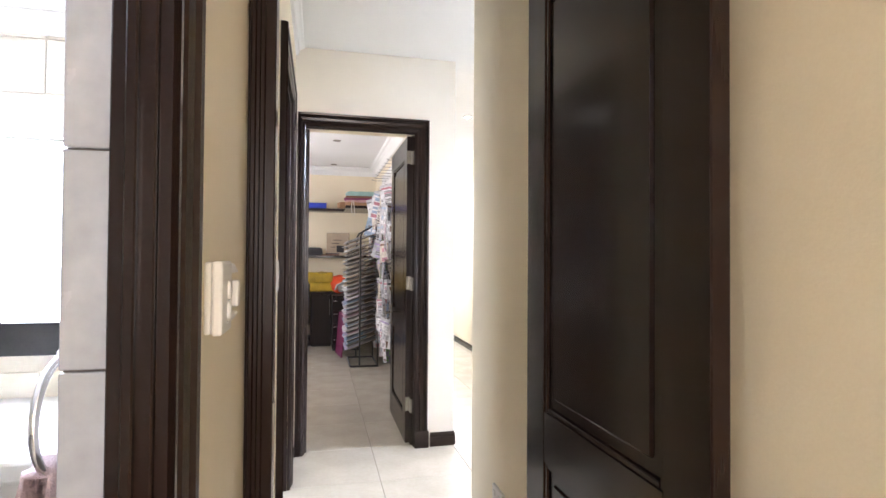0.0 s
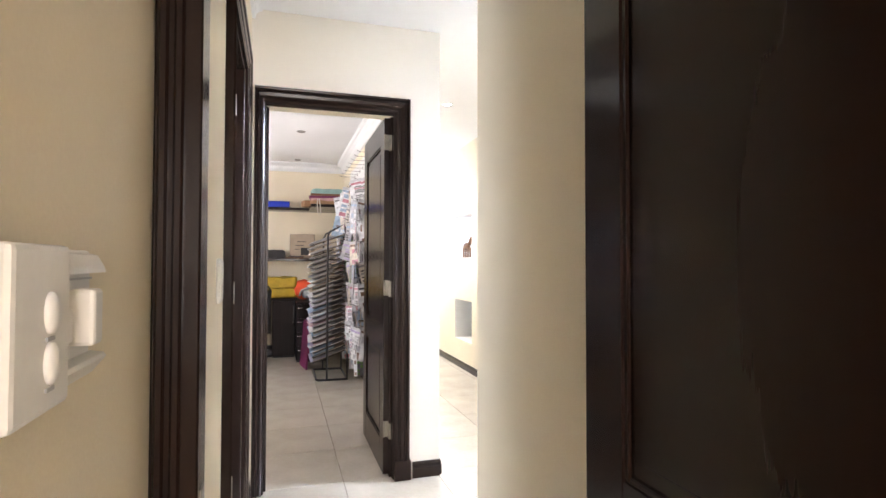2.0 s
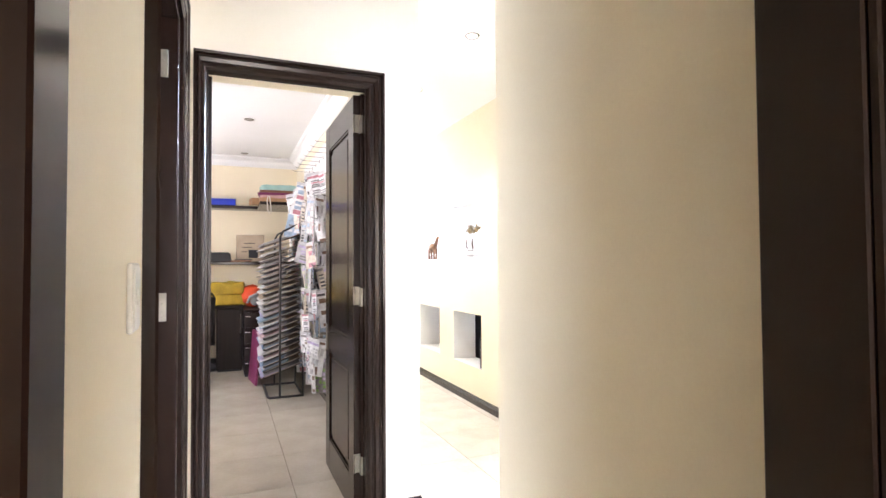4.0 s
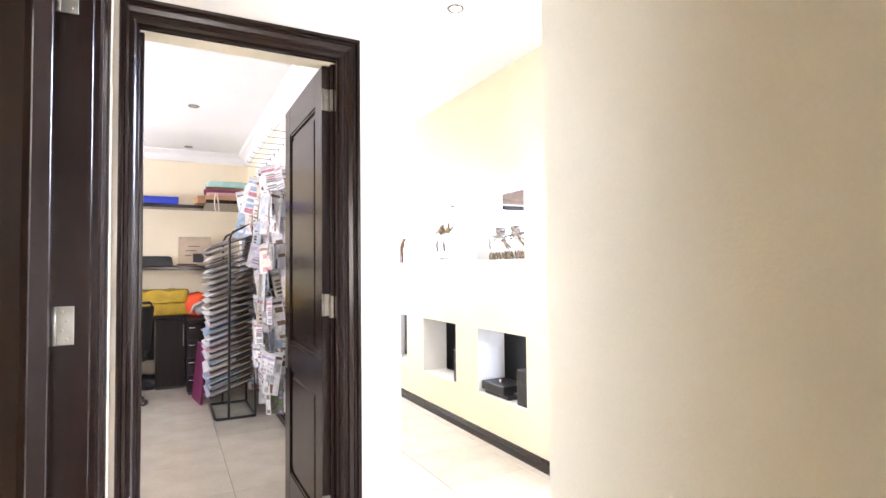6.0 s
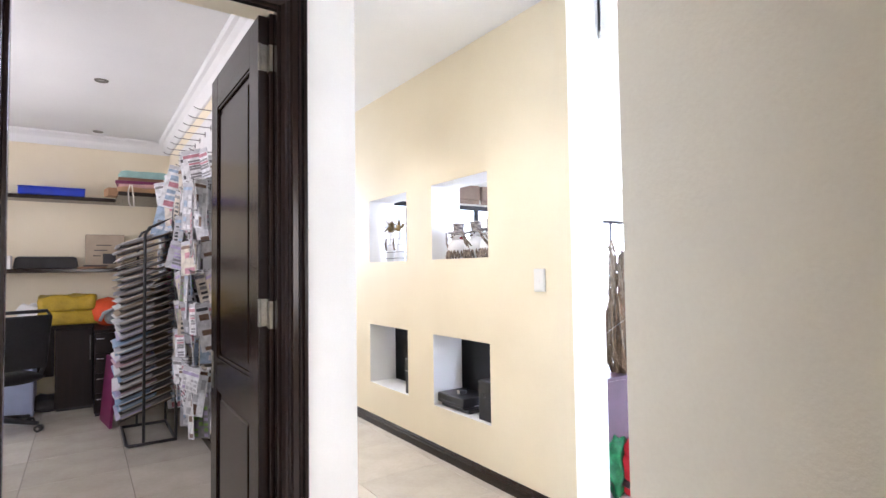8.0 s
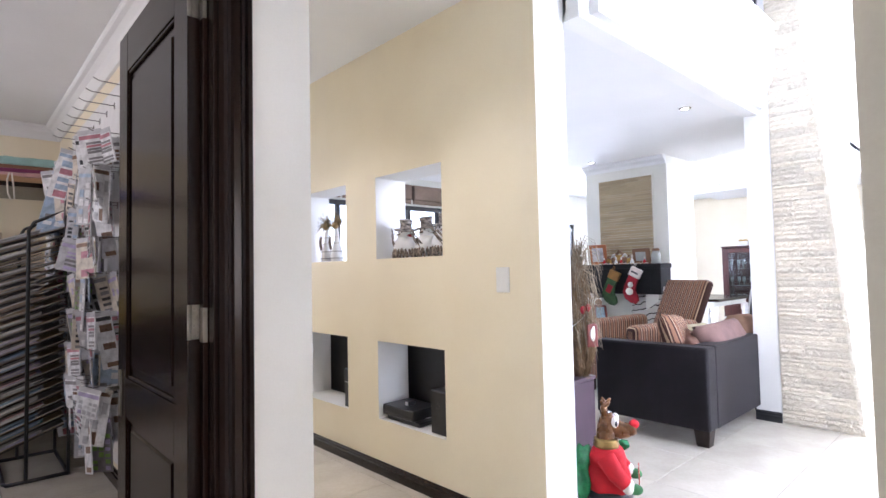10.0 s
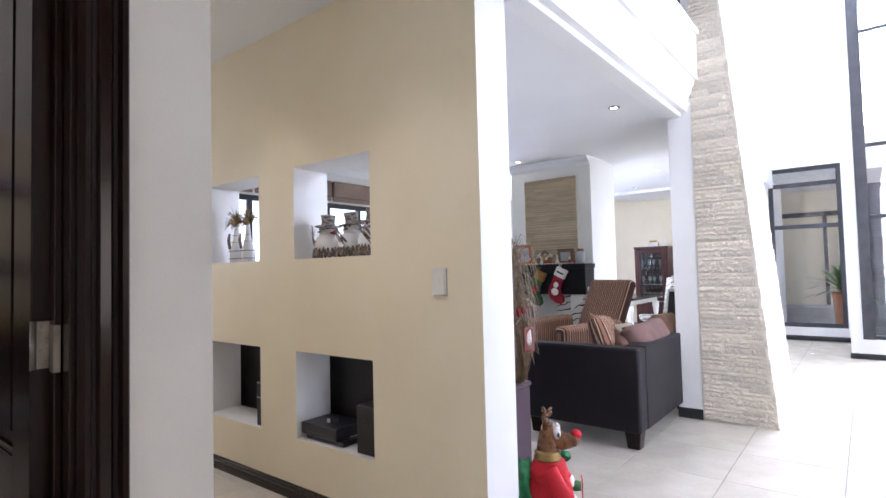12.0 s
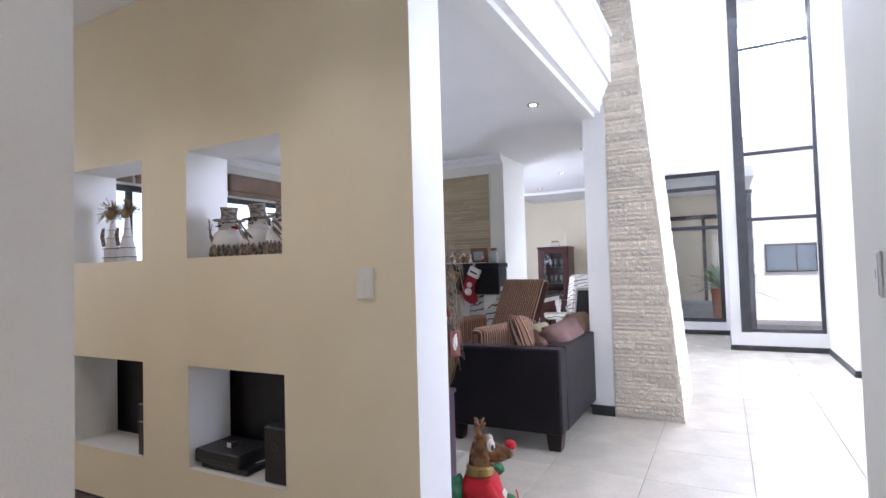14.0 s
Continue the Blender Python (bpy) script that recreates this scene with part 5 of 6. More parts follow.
for s in (-1, 1):
    blob(bm, (0.044, 0.036 * s, 0.442), (0.017, 0.010, 0.027), 4, 2)
    blob(bm, (0.050, 0.044 * s, 0.436), (0.007, 0.005, 0.013), 3, 2)
    tube(bm, [(0.0, 0.020 * s, 0.455), (-0.008, 0.026 * s, 0.500), (-0.006, 0.030 * s, 0.522), (-0.016, 0.034 * s, 0.538)], [0.016, 0.013, 0.010, 0.006], 9, 0)
    tube(bm, [(-0.007, 0.028 * s, 0.508), (0.012, 0.034 * s, 0.522), (0.024, 0.034 * s, 0.535)], [0.010, 0.009, 0.005], 8, 0)
    tube(bm, [(0.0, 0.075 * s, 0.285), (0.045, 0.112 * s, 0.225), (0.085, 0.108 * s, 0.185)], [0.045, 0.040, 0.033], 12, 1)
    blob(bm, (0.095, 0.106 * s, 0.178), (0.030, 0.036, 0.034), 4, 2, 0.2)
    blob(bm, (0.125, 0.100 * s, 0.166), (0.034, 0.028, 0.024), 6, 2)
    blob(bm, (0.06, 0.055 * s, 0.03), (0.09, 0.045, 0.03), 3, 2)
blob(bm, (-0.115, 0, 0.17), (0.062, 0.12, 0.145), 2, 4, 0.3)
blob(bm, (0.075, 0.05, 0.315), (0.03, 0.026, 0.022), 2, 3, 0.4, 3)
box(bm, 0.140, 0.144, -0.085, -0.035, 0.170, 0.265, bevel=0.001, mat=1)
box(bm, 0.1395, 0.1405, -0.079, -0.041, 0.178, 0.257, mat=4)
box(bm, 0.1435, 0.1445, -0.079, -0.041, 0.178, 0.257, mat=4)
tagged(part("plush_reindeer", bm, [TOYB, RED, GIFTG, BLACKP, CREAMF, BRASS, GREEN]), "brown reindeer figure in a red coat standing on the floor", "soft toy").matrix_world = pose(2.90, 3.95, 0.002, 0, 0, -62) @ Matrix.Scale(1.15, 4)

# ---- things in the niches ----
NICHEZ = (0.36, 1.42)
HATM = surface("birch_bark_hat", (0.012, 0.010, 0.011), (0.52, 0.47, 0.43), 0.75, scale=34, stretch=(1, 1, 2.2), fine=160, bump=0.5)
BARK = surface("pine_cone_scales", (0.030, 0.022, 0.018), (0.42, 0.34, 0.27), 0.85, scale=60, fine=160, bump=0.5)
SNOW = colour("frosted_white_glaze", (0.76, 0.76, 0.77), 0.55, 0.04, scale=12, fine=160, bump=0.35)
for k, (y, s, lean) in enumerate(((5.19, 1.0, 9), (4.972, 1.0, -4), (4.80, 1.02, 6))):
    bm = bmesh.new()
    blob(bm, (0, 0, 0.078), (0.086, 0.086, 0.080), 0, 3)
    blob(bm, (0, 0, 0.158), (0.056, 0.056, 0.046), 0, 3)
    hat = bmesh.new()
    lathe(hat, [(0.046, 0.000), (0.076, 0.004), (0.083, 0.010), (0.076, 0.013), (0.042, 0.012), (0.039, 0.040), (0.044, 0.072), (0.047, 0.078), (0.040, 0.079), (0.010, 0.076)], 24, mat=1)
    bmesh.ops.transform(hat, matrix=pose(0, 0, 0.184, lean, -5, 0), verts=hat.verts[:])
    tmp = bpy.data.meshes.new("hat")
    hat.to_mesh(tmp)
    hat.free()
    bm.from_mesh(tmp)
    bpy.data.meshes.remove(tmp)
    rr = random.Random(k)
    for row, (r0, zz, n) in enumerate(((0.088, 0.020, 30), (0.085, 0.034, 26), (0.082, 0.048, 22))):
        for i in range(n):
            a = 2 * math.pi * (i + 0.5 * row) / n + rr.uniform(-0.08, 0.08)
            h = rr.uniform(0.7, 1.25)
            tube(bm, [(r0 * math.cos(a), r0 * math.sin(a), zz - 0.020), (1.06 * r0 * math.cos(a), 1.06 * r0 * math.sin(a), zz), (0.97 * r0 * math.cos(a), 0.97 * r0 * math.sin(a), zz + 0.022 * h)], [0.006, 0.0085, 0.002], 6, 2)
    for i in range(7):
        a = rr.uniform(2.5, 3.2) + 0.25 * k
        tube(bm, [(0.080 * math.cos(a), 0.080 * math.sin(a), 0.060 + 0.005 * i), (0.094 * math.cos(a - .35), 0.094 * math.sin(a - .35), 0.105 + 0.004 * i), (0.100 * math.cos(a - .7), 0.100 * math.sin(a - .7), 0.140 + 0.007 * i), (0.115 * math.cos(a - .95), 0.115 * math.sin(a - .95), 0.150 + 0.010 * i)], [0.0035, 0.003, 0.0025, 0.0015], 6, 2)
    tube(bm, [(-0.050, 0.0, 0.162), (-0.080, 0.005, 0.156)], [0.008, 0.002], 8, 2)
    for dy in (-0.016, 0.018):
        blob(bm, (-0.050, dy, 0.176), (0.006, 0.006, 0.006), 3, 1)
    if k == 0:
        blob(bm, (-0.02, -0.075, 0.150), (0.030, 0.012, 0.010), 4, 2)
    tagged(part("snow_figure", bm, [SNOW, HATM, BARK, BLACKP, DRED]), "white snow figure in a birch bark top hat on a niche", "figurine", "snow figures").matrix_world = pose(2.52, y, 1.435, 0, 0, 14 * k) @ Matrix.Scale(s, 4)
STRAW = colour("dried_gold_stems", (0.27, 0.19, 0.09), 0.8, 0.4, scale=20, fine=90)
WIREG = colour("dull_silver_wire", (0.40, 0.38, 0.34), 0.35, 0.15, metal=0.8, scale=20, fine=90)
for k, y in enumerate((6.225, 6.075)):
    f = thing("wire_angel", pose(2.52, y, 1.435), "white bottle figure in wire rings with a dried flower head", "figurine", "wire figures")
    for z0, r in ((0.03, 0.056), (0.085, 0.053), (0.15, 0.038), (0.20, 0.026)):
        part("wire_ring", tube(bmesh.new(), [(r * math.cos(t), r * math.sin(t), z0) for t in [6.283 * i / 20 for i in range(20)]], 0.0022, 6, closed=True), BLACKM if z0 < 0.1 else WIREG, f)
    part("bottle", lathe(bmesh.new(), [(0.044, 0), (0.050, 0.01), (0.047, 0.07), (0.034, 0.13), (0.021, 0.18), (0.017, 0.235), (0.013, 0.275)], 20), SNOW, f)
    bm = blob(bmesh.new(), (-0.01, 0, 0.292), (0.026, 0.026, 0.030), 0, 2, 0.3, k)
    blob(bm, (-0.012, 0, 0.335), (0.011, 0.011, 0.014), 0, 2)
    rr = random.Random(20 + k)
    for i in range(85):
        a = rr.uniform(-0.35, 3.49)
        d = Vector((rr.uniform(-0.35, 0.35), math.cos(a), math.sin(a) * 0.85)).normalized()
        p0, ln = Vector((0, 0, 0.290)), rr.uniform(0.085, 0.125)
        tip = p0 + d * ln - Vector((0, 0, rr.uniform(0.0, 0.03)))
        tube(bm, [p0 + d * 0.02, p0 + d * 0.06 + Vector((0, 0, 0.012)), tip], [0.0022, 0.0018, 0.0013], 5)
        if i % 4 == 0:
            blob(bm, tip, (0.004, 0.004, 0.004), 0, 1)
    part("flower_head", bm, STRAW, f)
    bm = bmesh.new()
    for q in (0.0, 0.012, 0.024):
        tube(bm, [(-0.03, 0.052 - q, 0.10), (-0.035, 0.062 - q, 0.16), (-0.03, 0.058 - q, 0.215)], [0.004, 0.006, 0.002], 6)
    part("leaf_sprig", bm, BARK, f)
bm = bmesh.new()
blob(bm, (0, 0, 0.15), (0.035, 0.075, 0.05), 0, 3)
for sx in (-0.018, 0.018):
    for sy in (-0.05, 0.05):
        tube(bm, [(sx, sy, 0.13), (sx, sy * 1.05, 0.06), (sx, sy, 0.0)], [0.018, 0.012, 0.014], 8)
tube(bm, [(0, -0.06, 0.17), (0, -0.085, 0.23), (0, -0.10, 0.26)], [0.03, 0.022, 0.02], 10)
blob(bm, (0, -0.115, 0.262), (0.018, 0.042, 0.022), 0, 2)
tagged(part("carved_animal", bm, BROWNW), "dark carved wooden animal standing in a niche", "figurine").matrix_world = pose(2.46, 7.20, 1.435, 0, 0, 15)
dec = thing("set_top_box", pose(2.53, 5.17, 0.362), "flat black set-top box with a small gadget on top", "set-top box")
part("case", B(-0.125, 0.11, -0.16, 0.16, 0.028, 0.095, bevel=0.005), BLACKP, dec)
part("lower_case", B(-0.11, 0.10, -0.20, 0.13, 0.0, 0.027, bevel=0.004), BLACKP, dec)
part("fascia", B(-0.128, -0.1245, -0.15, 0.15, 0.034, 0.052, bevel=0.001), BLACKM, dec)
gd = thing("small_gadget", pose(2.50, 5.15, 0.458), "small black and white gadget on the set-top box", "gadget")
part("stand", B(-0.03, 0.03, -0.022, 0.022, 0, 0.030, bevel=0.006), BLACKP, gd)
part("face", B(-0.034, -0.0305, -0.014, 0.014, 0.006, 0.03, bevel=0.001), PLASTIC, gd)
spk = thing("speaker", pose(2.52, 4.775, 0.362), "upright black speaker in a niche", "speaker")
part("cabinet", B(-0.11, 0.11, -0.07, 0.07, 0, 0.26, bevel=0.006), BLACKP, spk)
part("grille", B(-0.10, 0.10, 0.0705, 0.074, 0.01, 0.25, bevel=0.002), BLACKM, spk)
part("port", lathe(bmesh.new(), [(0.018, 0), (0.018, 0.003), (0.012, 0.003), (0.012, 0.001)], 18), BLACKM, spk).matrix_local = pose(-0.11, 0, 0.17, 0, -90)
part("cable", tube(bmesh.new(), [(-0.02, 0.08, 0.07), (0.0, 0.12, 0.05), (-0.02, 0.16, 0.06), (-0.05, 0.19, 0.05)], 0.003, 6), GREYP, spk)
sb = thing("speaker", pose(2.52, 5.775, 0.362), "narrow black speaker standing in a niche", "speaker")
part("cabinet", B(-0.12, 0.11, -0.045, 0.02, 0, 0.28, bevel=0.005), BLACKP, sb)
part("trim", B(-0.122, -0.1195, -0.04, 0.015, 0.18, 0.185), GREYP, sb)

# ---- office ----
OB = 9.05
for z, nm, d2 in ((2.14, "upper", 0.92), (1.385, "lower", 0.30)):
    sh = thing("wall_shelf", pose(0, 0, z), "long dark-stained wooden wall shelf in the office", "shelf", "office shelves")
    part("board", B(-2.15, 0.50, OB - 0.30, OB - 0.001, 0, 0.04, bevel=0.004), WOODX, sh)
    part("corner_board", B(0.501, 1.058, OB - d2, OB - 0.001, 0, 0.04, bevel=0.004), WOODX, sh)
BLUE = colour("royal_blue_plastic", (0.010, 0.035, 0.42), 0.35, 0.15, scale=6, fine=60)
bx = thing("document_box", pose(-0.04, 8.86, 2.181), "flat royal blue plastic box on the shelf", "box")
part("box", B(-0.29, 0.27, -0.10, 0.12, 0, 0.075, bevel=0.008), BLUE, bx)
part("lid", B(-0.293, 0.273, -0.103, 0.123, 0.075, 0.088, bevel=0.005), BLUE, bx)
TEAL = colour("pale_teal_fabric", (0.30, 0.47, 0.44), 0.85, 0.12, scale=10, fine=160, bump=0.3)
PINK = colour("dusty_pink_paper", (0.50, 0.30, 0.28), 0.8, 0.12, scale=10, fine=120)
KRAFT = colour("kraft_card", (0.36, 0.21, 0.11), 0.85, 0.12, scale=8, fine=120)
PLUM = colour("plum_board", (0.16, 0.018, 0.075), 0.5, 0.12, scale=5, fine=60)
rp = random.Random(3)
zc = 2.181
for k, (mat, h, lab) in enumerate(((KRAFT, 0.05, "brown card folder in a pile"), (PINK, 0.035, "dusty pink folder in a pile"), (PLUM, 0.03, "dark red folder in a pile"), (BROWNW, 0.03, "brown board in a pile"), (TEAL, 0.065, "folded pale teal fabric on a pile"))):
    o = tagged(part("folder", soft_box(0.48, 0.32, h, 0.012, k) if k in (0, 1, 4) else B(-0.24, 0.24, -0.16, 0.16, 0, h, bevel=0.004, seg=2), mat), lab, "folder", "pile on the upper shelf")
    o.matrix_world = pose(0.76 - 0.02 * (k == 4) + rp.uniform(-.03, .03), 8.30 + rp.uniform(-.03, .02), zc, 0, 0, rp.uniform(-12, 12))
    zc += h + 0.001
o = tagged(part("card_box", B(-0.12, 0.12, -0.10, 0.10, 0, 0.085, bevel=0.003), KRAFT), "small open brown card box on the shelf", "box")
o.matrix_world = pose(0.53, 8.62, 2.181, 0, 0, 10)
tagged(part("ribbon", tube(bmesh.new(), [(0.60, 8.118, 2.25), (0.585, 8.108, 2.19), (0.59, 8.103, 2.08), (0.61, 8.103, 2.02), (0.635, 8.103, 2.03), (0.63, 8.108, 2.12), (0.615, 8.118, 2.25)], 0.006, 6), CREAMF), "cream ribbon hanging off the shelf edge", "ribbon")
pr = thing("portable_printer", pose(-0.09, 8.90, 1.426), "low black printer on the lower shelf", "printer")
bm = B(-0.27, 0.27, -0.14, 0.13, 0, 0.115, bevel=0.012, seg=2)
for v in bm.verts:
    if v.co.z > 0.06:
        v.co.x *= 0.95
        v.co.y *= 0.92
part("body", bm, BLACKP, pr)
part("lid", B(-0.235, 0.235, -0.12, 0.11, 0.1155, 0.125, bevel=0.004), BLACKP, pr)
part("label_strip", B(-0.02, 0.02, -0.127, -0.124, 0.075, 0.083), STEEL, pr)
tg = thing("paper_carrier", pose(0.42, 8.88, 1.426, 0, 0, -4), "brown paper carrier bag with printed panel", "bag")
part("bag", B(-0.18, 0.18, -0.05, 0.05, 0, 0.365, bevel=0.006), colour("pale_kraft", (0.42, 0.34, 0.25), 0.85, 0.1, scale=8, fine=120), tg)
for a in ((-0.08, 0.06, 0.245, 0.255), (-0.10, 0.02, 0.19, 0.20), (-0.02, 0.10, 0.05, 0.16), (-0.11, -0.04, 0.13, 0.14)):
    part("print", B(a[0], a[1], -0.0525, -0.0495, a[2], a[3]), DARKINK, tg)
for x, w, h, mat in ((0.30, 0.26, 0.018, BROWNW), (0.33, 0.22, 0.014, DARKINK), (-0.42, 0.10, 0.13, PAPER)):
    tagged(part("book", B(-w / 2, w / 2, -0.10, 0.06, 0, h, bevel=0.002), mat), "thin book lying on the lower shelf", "book", "books on the lower shelf").location = (x, 8.80, 1.426 if h != 0.014 else 1.446)



# desk run
dk = thing("office_desk", pose(0, 0, 0), "dark-stained built-in desk top along the office wall", "desk")
part("worktop", B(-2.15, 0.32, 8.50, 9.049, 0.82, 0.86, bevel=0.005), DESKW, dk)
part("modesty_panel", B(-2.15, -0.02, 8.95, 8.97, 0.30, 0.82), DESKW, dk)
cb = thing("desk_cabinet", pose(0, 8.55, 0), "dark-stained desk cupboard with a long bar handle", "cabinet")
part("carcass", B(0.0, 0.315, 0.02, 0.49, 0.03, 0.819, bevel=0.003), DESKW, cb)
cd = part("door", B(0.003, 0.312, 0, 0.019, 0.04, 0.81, bevel=0.003), DESKW, cb)
part("handle", tube(bmesh.new(), [(0.29, 0.0, 0.74), (0.29, -0.025, 0.74), (0.29, -0.025, 0.50), (0.29, 0.0, 0.50)], 0.005, 8), STEEL, cd, "steel bar handle")
part("plinth", B(0.01, 0.31, 0.05, 0.48, 0, 0.03), BLACKP, cb)
du = thing("drawer_unit", pose(0.32, 8.12, 0), "dark-stained four-drawer unit with small steel handles", "drawer unit")
part("carcass", B(0, 0.42, 0.02, 0.925, 0.03, 0.80, bevel=0.003), DESKW, du)
part("top", B(-0.005, 0.43, -0.01, 0.928, 0.80, 0.825, bevel=0.003), DESKW, du)
part("plinth", B(0.01, 0.41, 0.03, 0.92, 0, 0.03), BLACKP, du)
for k in range(4):
    dw = part("drawer", B(0.004, 0.416, 0, 0.019, 0.035 + 0.191 * k, 0.22 + 0.191 * k, bevel=0.003), DESKW, du)
    part("handle", tube(bmesh.new(), [(0.018, 0.0, 0.17 + 0.191 * k), (0.018, -0.02, 0.17 + 0.191 * k), (0.075, -0.02, 0.17 + 0.191 * k), (0.075, 0, 0.17 + 0.191 * k)], 0.006, 8), CHROME, dw)
tagged(part("display_board", B(-0.012, 0.012, -0.22, 0.22, 0, 0.60, bevel=0.003), PLUM), "plum coloured board standing beside the drawer unit", "board").matrix_world = pose(0.405, 7.80, 0.0, 0, 5, 8)
YEL = colour("mustard_yellow_plastic", (0.40, 0.27, 0.015), 0.45, 0.2, scale=9, fine=60, bump=0.3)
for k, (z, w) in enumerate(((0.861, 0.25), (1.005, 0.24))):
    o = tagged(part("fabric_bag", soft_box(2 * w, 0.34, 0.145, 0.030, k), YEL), "folded mustard yellow plastic bag stacked on the desk", "bag", "yellow bags")
    o.matrix_world = pose(0.10, 8.72, z, 0, 0, 3 - 5 * k)
ORG = colour("orange_nylon", (0.66, 0.070, 0.012), 0.6, 0.15, scale=9, fine=140, bump=0.3)
ob = thing("orange_bag", pose(0.43, 8.62, 0.826), "round orange and grey nylon bag on the drawer unit", "bag")
part("bag", blob(bmesh.new(), (0, 0, 0.148), (0.15, 0.13, 0.148), 0, 3, 0.18, 5), ORG, ob)
part("strap", tube(bmesh.new(), [(-0.06, -0.13, 0.06), (-0.03, -0.15, 0.14), (0.06, -0.14, 0.18), (0.12, -0.10, 0.24)], 0.016, 8), GREYP, ob, "grey strap")
part("panel", blob(bmesh.new(), (0.04, -0.09, 0.10), (0.07, 0.06, 0.08), 0, 2, 0.2), GREYP, ob, "grey mesh panel")
wc = thing("crumpled_bag", pose(-0.20, 8.70, 0.86), "crumpled white plastic bag on the desk", "bag")
part("bag", blob(bmesh.new(), (0, 0, 0.11), (0.12, 0.10, 0.115), 0, 3, 0.7, 9), PAPER, wc)
tagged(part("storage_box", B(-0.14, 0.14, -0.2, 0.2, 0, 0.46, bevel=0.01), colour("pale_lavender_plastic", (0.34, 0.38, 0.52), 0.4, 0.08)), "pale lavender plastic box under the desk", "box").location = (-0.30, 8.72, 0.0)
tagged(part("floor_bag", blob(bmesh.new(), (0, 0, 0.08), (0.17, 0.14, 0.085), 0, 3, 0.4, 3), BLACKL), "dark slumped bag on the floor under the desk", "bag").location = (-0.08, 8.72, 0.0)
NET = colour("black_mesh_fabric", (0.02, 0.02, 0.022), 0.7, 0.3, scale=90, fine=300, bump=0.4)
ch = thing("office_chair", pose(-0.37, 7.98, 0, 0, 0, 30), "black mesh swivel office chair at the desk", "chair")
part("seat", cushion(bmesh.new(), (0, 0, 0.47), (0.50, 0.11, 0.48), turned(90)), NET, ch)
bm = B(-0.22, 0.22, -0.02, 0.02, 0.56, 1.02, bevel=0.015, seg=2)
for v in bm.verts:
    v.co.y += 0.35 * v.co.x ** 2
part("backrest", bm, NET, ch).matrix_local = pose(0, -0.24, 0, 6)
part("back_frame", tube(bmesh.new(), [(-0.23, -0.25, 0.58), (-0.24, -0.30, 1.0), (-0.2, -0.32, 1.05), (0.2, -0.32, 1.05), (0.24, -0.30, 1.0), (0.23, -0.25, 0.58)], 0.015, 8, closed=True), BLACKP, ch)
for s in (-1, 1):
    part("armrest", tube(bmesh.new(), [(0.24 * s, -0.15, 0.46), (0.30 * s, -0.10, 0.56), (0.30 * s, -0.08, 0.68), (0.29 * s, 0.16, 0.68)], 0.018, 8), BLACKP, ch)
part("column", lathe(bmesh.new(), [(0.05, 0.09), (0.035, 0.13), (0.028, 0.40), (0.08, 0.42)], 16), BLACKP, ch)
for k in range(5):
    a = 2 * math.pi * k / 5 + 0.35
    c, s = math.cos(a), math.sin(a)
    sp = part("base_arm", tube(bmesh.new(), [(0.03 * c, 0.03 * s, 0.12), (0.30 * c, 0.30 * s, 0.075)], [0.028, 0.018], 8), BLACKP, ch)
    cs = part("castor", tube(bmesh.new(), [(0.31 * c - 0.025 * s, 0.31 * s + 0.025 * c, 0.031), (0.31 * c + 0.025 * s, 0.31 * s - 0.025 * c, 0.031)], 0.031, 14), BLACKP, ch)
    part("castor_hub", tube(bmesh.new(), [(0.31 * c - 0.027 * s, 0.31 * s + 0.027 * c, 0.031), (0.31 * c + 0.027 * s, 0.31 * s - 0.027 * c, 0.031)], 0.013, 10), STEEL, cs)

# paper rack
rk = thing("paper_rack", pose(0.0, 0.0, 0), "black wire display rack filled with slanted sheets of paper", "display rack")
R0, R1, F0, F1, RT = 0.53, 0.86, 6.87, 7.52, 1.74
part("base_frame", tube(bmesh.new(), [(R0, F0, 0.014), (R0 - 0.015, F0 + 0.05, 0.014), (R0 - 0.015, F1, 0.014), (R1, F1, 0.014), (R1, F0, 0.014)], 0.013, 10, closed=True), BLACKM, rk)
for y in (F0, F1):
    part("side_frame", tube(bmesh.new(), [(R0 + 0.10, y, 0.02), (R0 + 0.10, y, RT - 0.07), (R0 + 0.13, y, RT - 0.01), (R0 + 0.19, y, RT + 0.02), (R1, y, RT + 0.10), (R1, y, 0.02)], 0.011, 8), BLACKM, rk)
L = 0.40
bm = bmesh.new()
sweep(bm, [(0.0, 0.0), (L - 0.01, 0.0), (L - 0.01, 0.002), (0.002, 0.002), (0.002, 0.024), (0.0, 0.024)], [(-0.04, 0.31, 0), (-0.04, -0.31, 0)])
for v in bm.verts:
    v.co.x = -0.04 + abs(v.co.x + 0.04)
bmesh.ops.recalc_face_normals(bm, faces=bm.faces[:])
wire = mesh("tray", bm, colour("brown_enamel", (0.035, 0.024, 0.020), 0.4, 0.2, scale=9, fine=90))
SHEETS = [colour("sheet_%s" % n, c, 0.55, 0.10, scale=9, fine=50, bump=0.02) for n, c in (("white", (0.72, 0.71, 0.70)), ("grey", (0.42, 0.41, 0.42)), ("lilac", (0.50, 0.46, 0.62)), ("blue", (0.30, 0.42, 0.56)), ("tan", (0.48, 0.38, 0.27)), ("pink", (0.60, 0.42, 0.44)), ("dark", (0.07, 0.06, 0.06)), ("teal", (0.08, 0.30, 0.34)))]
NT = 25
SHEET = [mesh("sheet", B(-0.045, 0.21, -0.29, 0.27, 0, 0.0045), SHEETS[j]) for j in range(8)]
LONG = [mesh("sheet", B(-0.02, 0.355, -0.28, 0.27, 0, 0.004), SHEETS[j]) for j in (4, 1)]
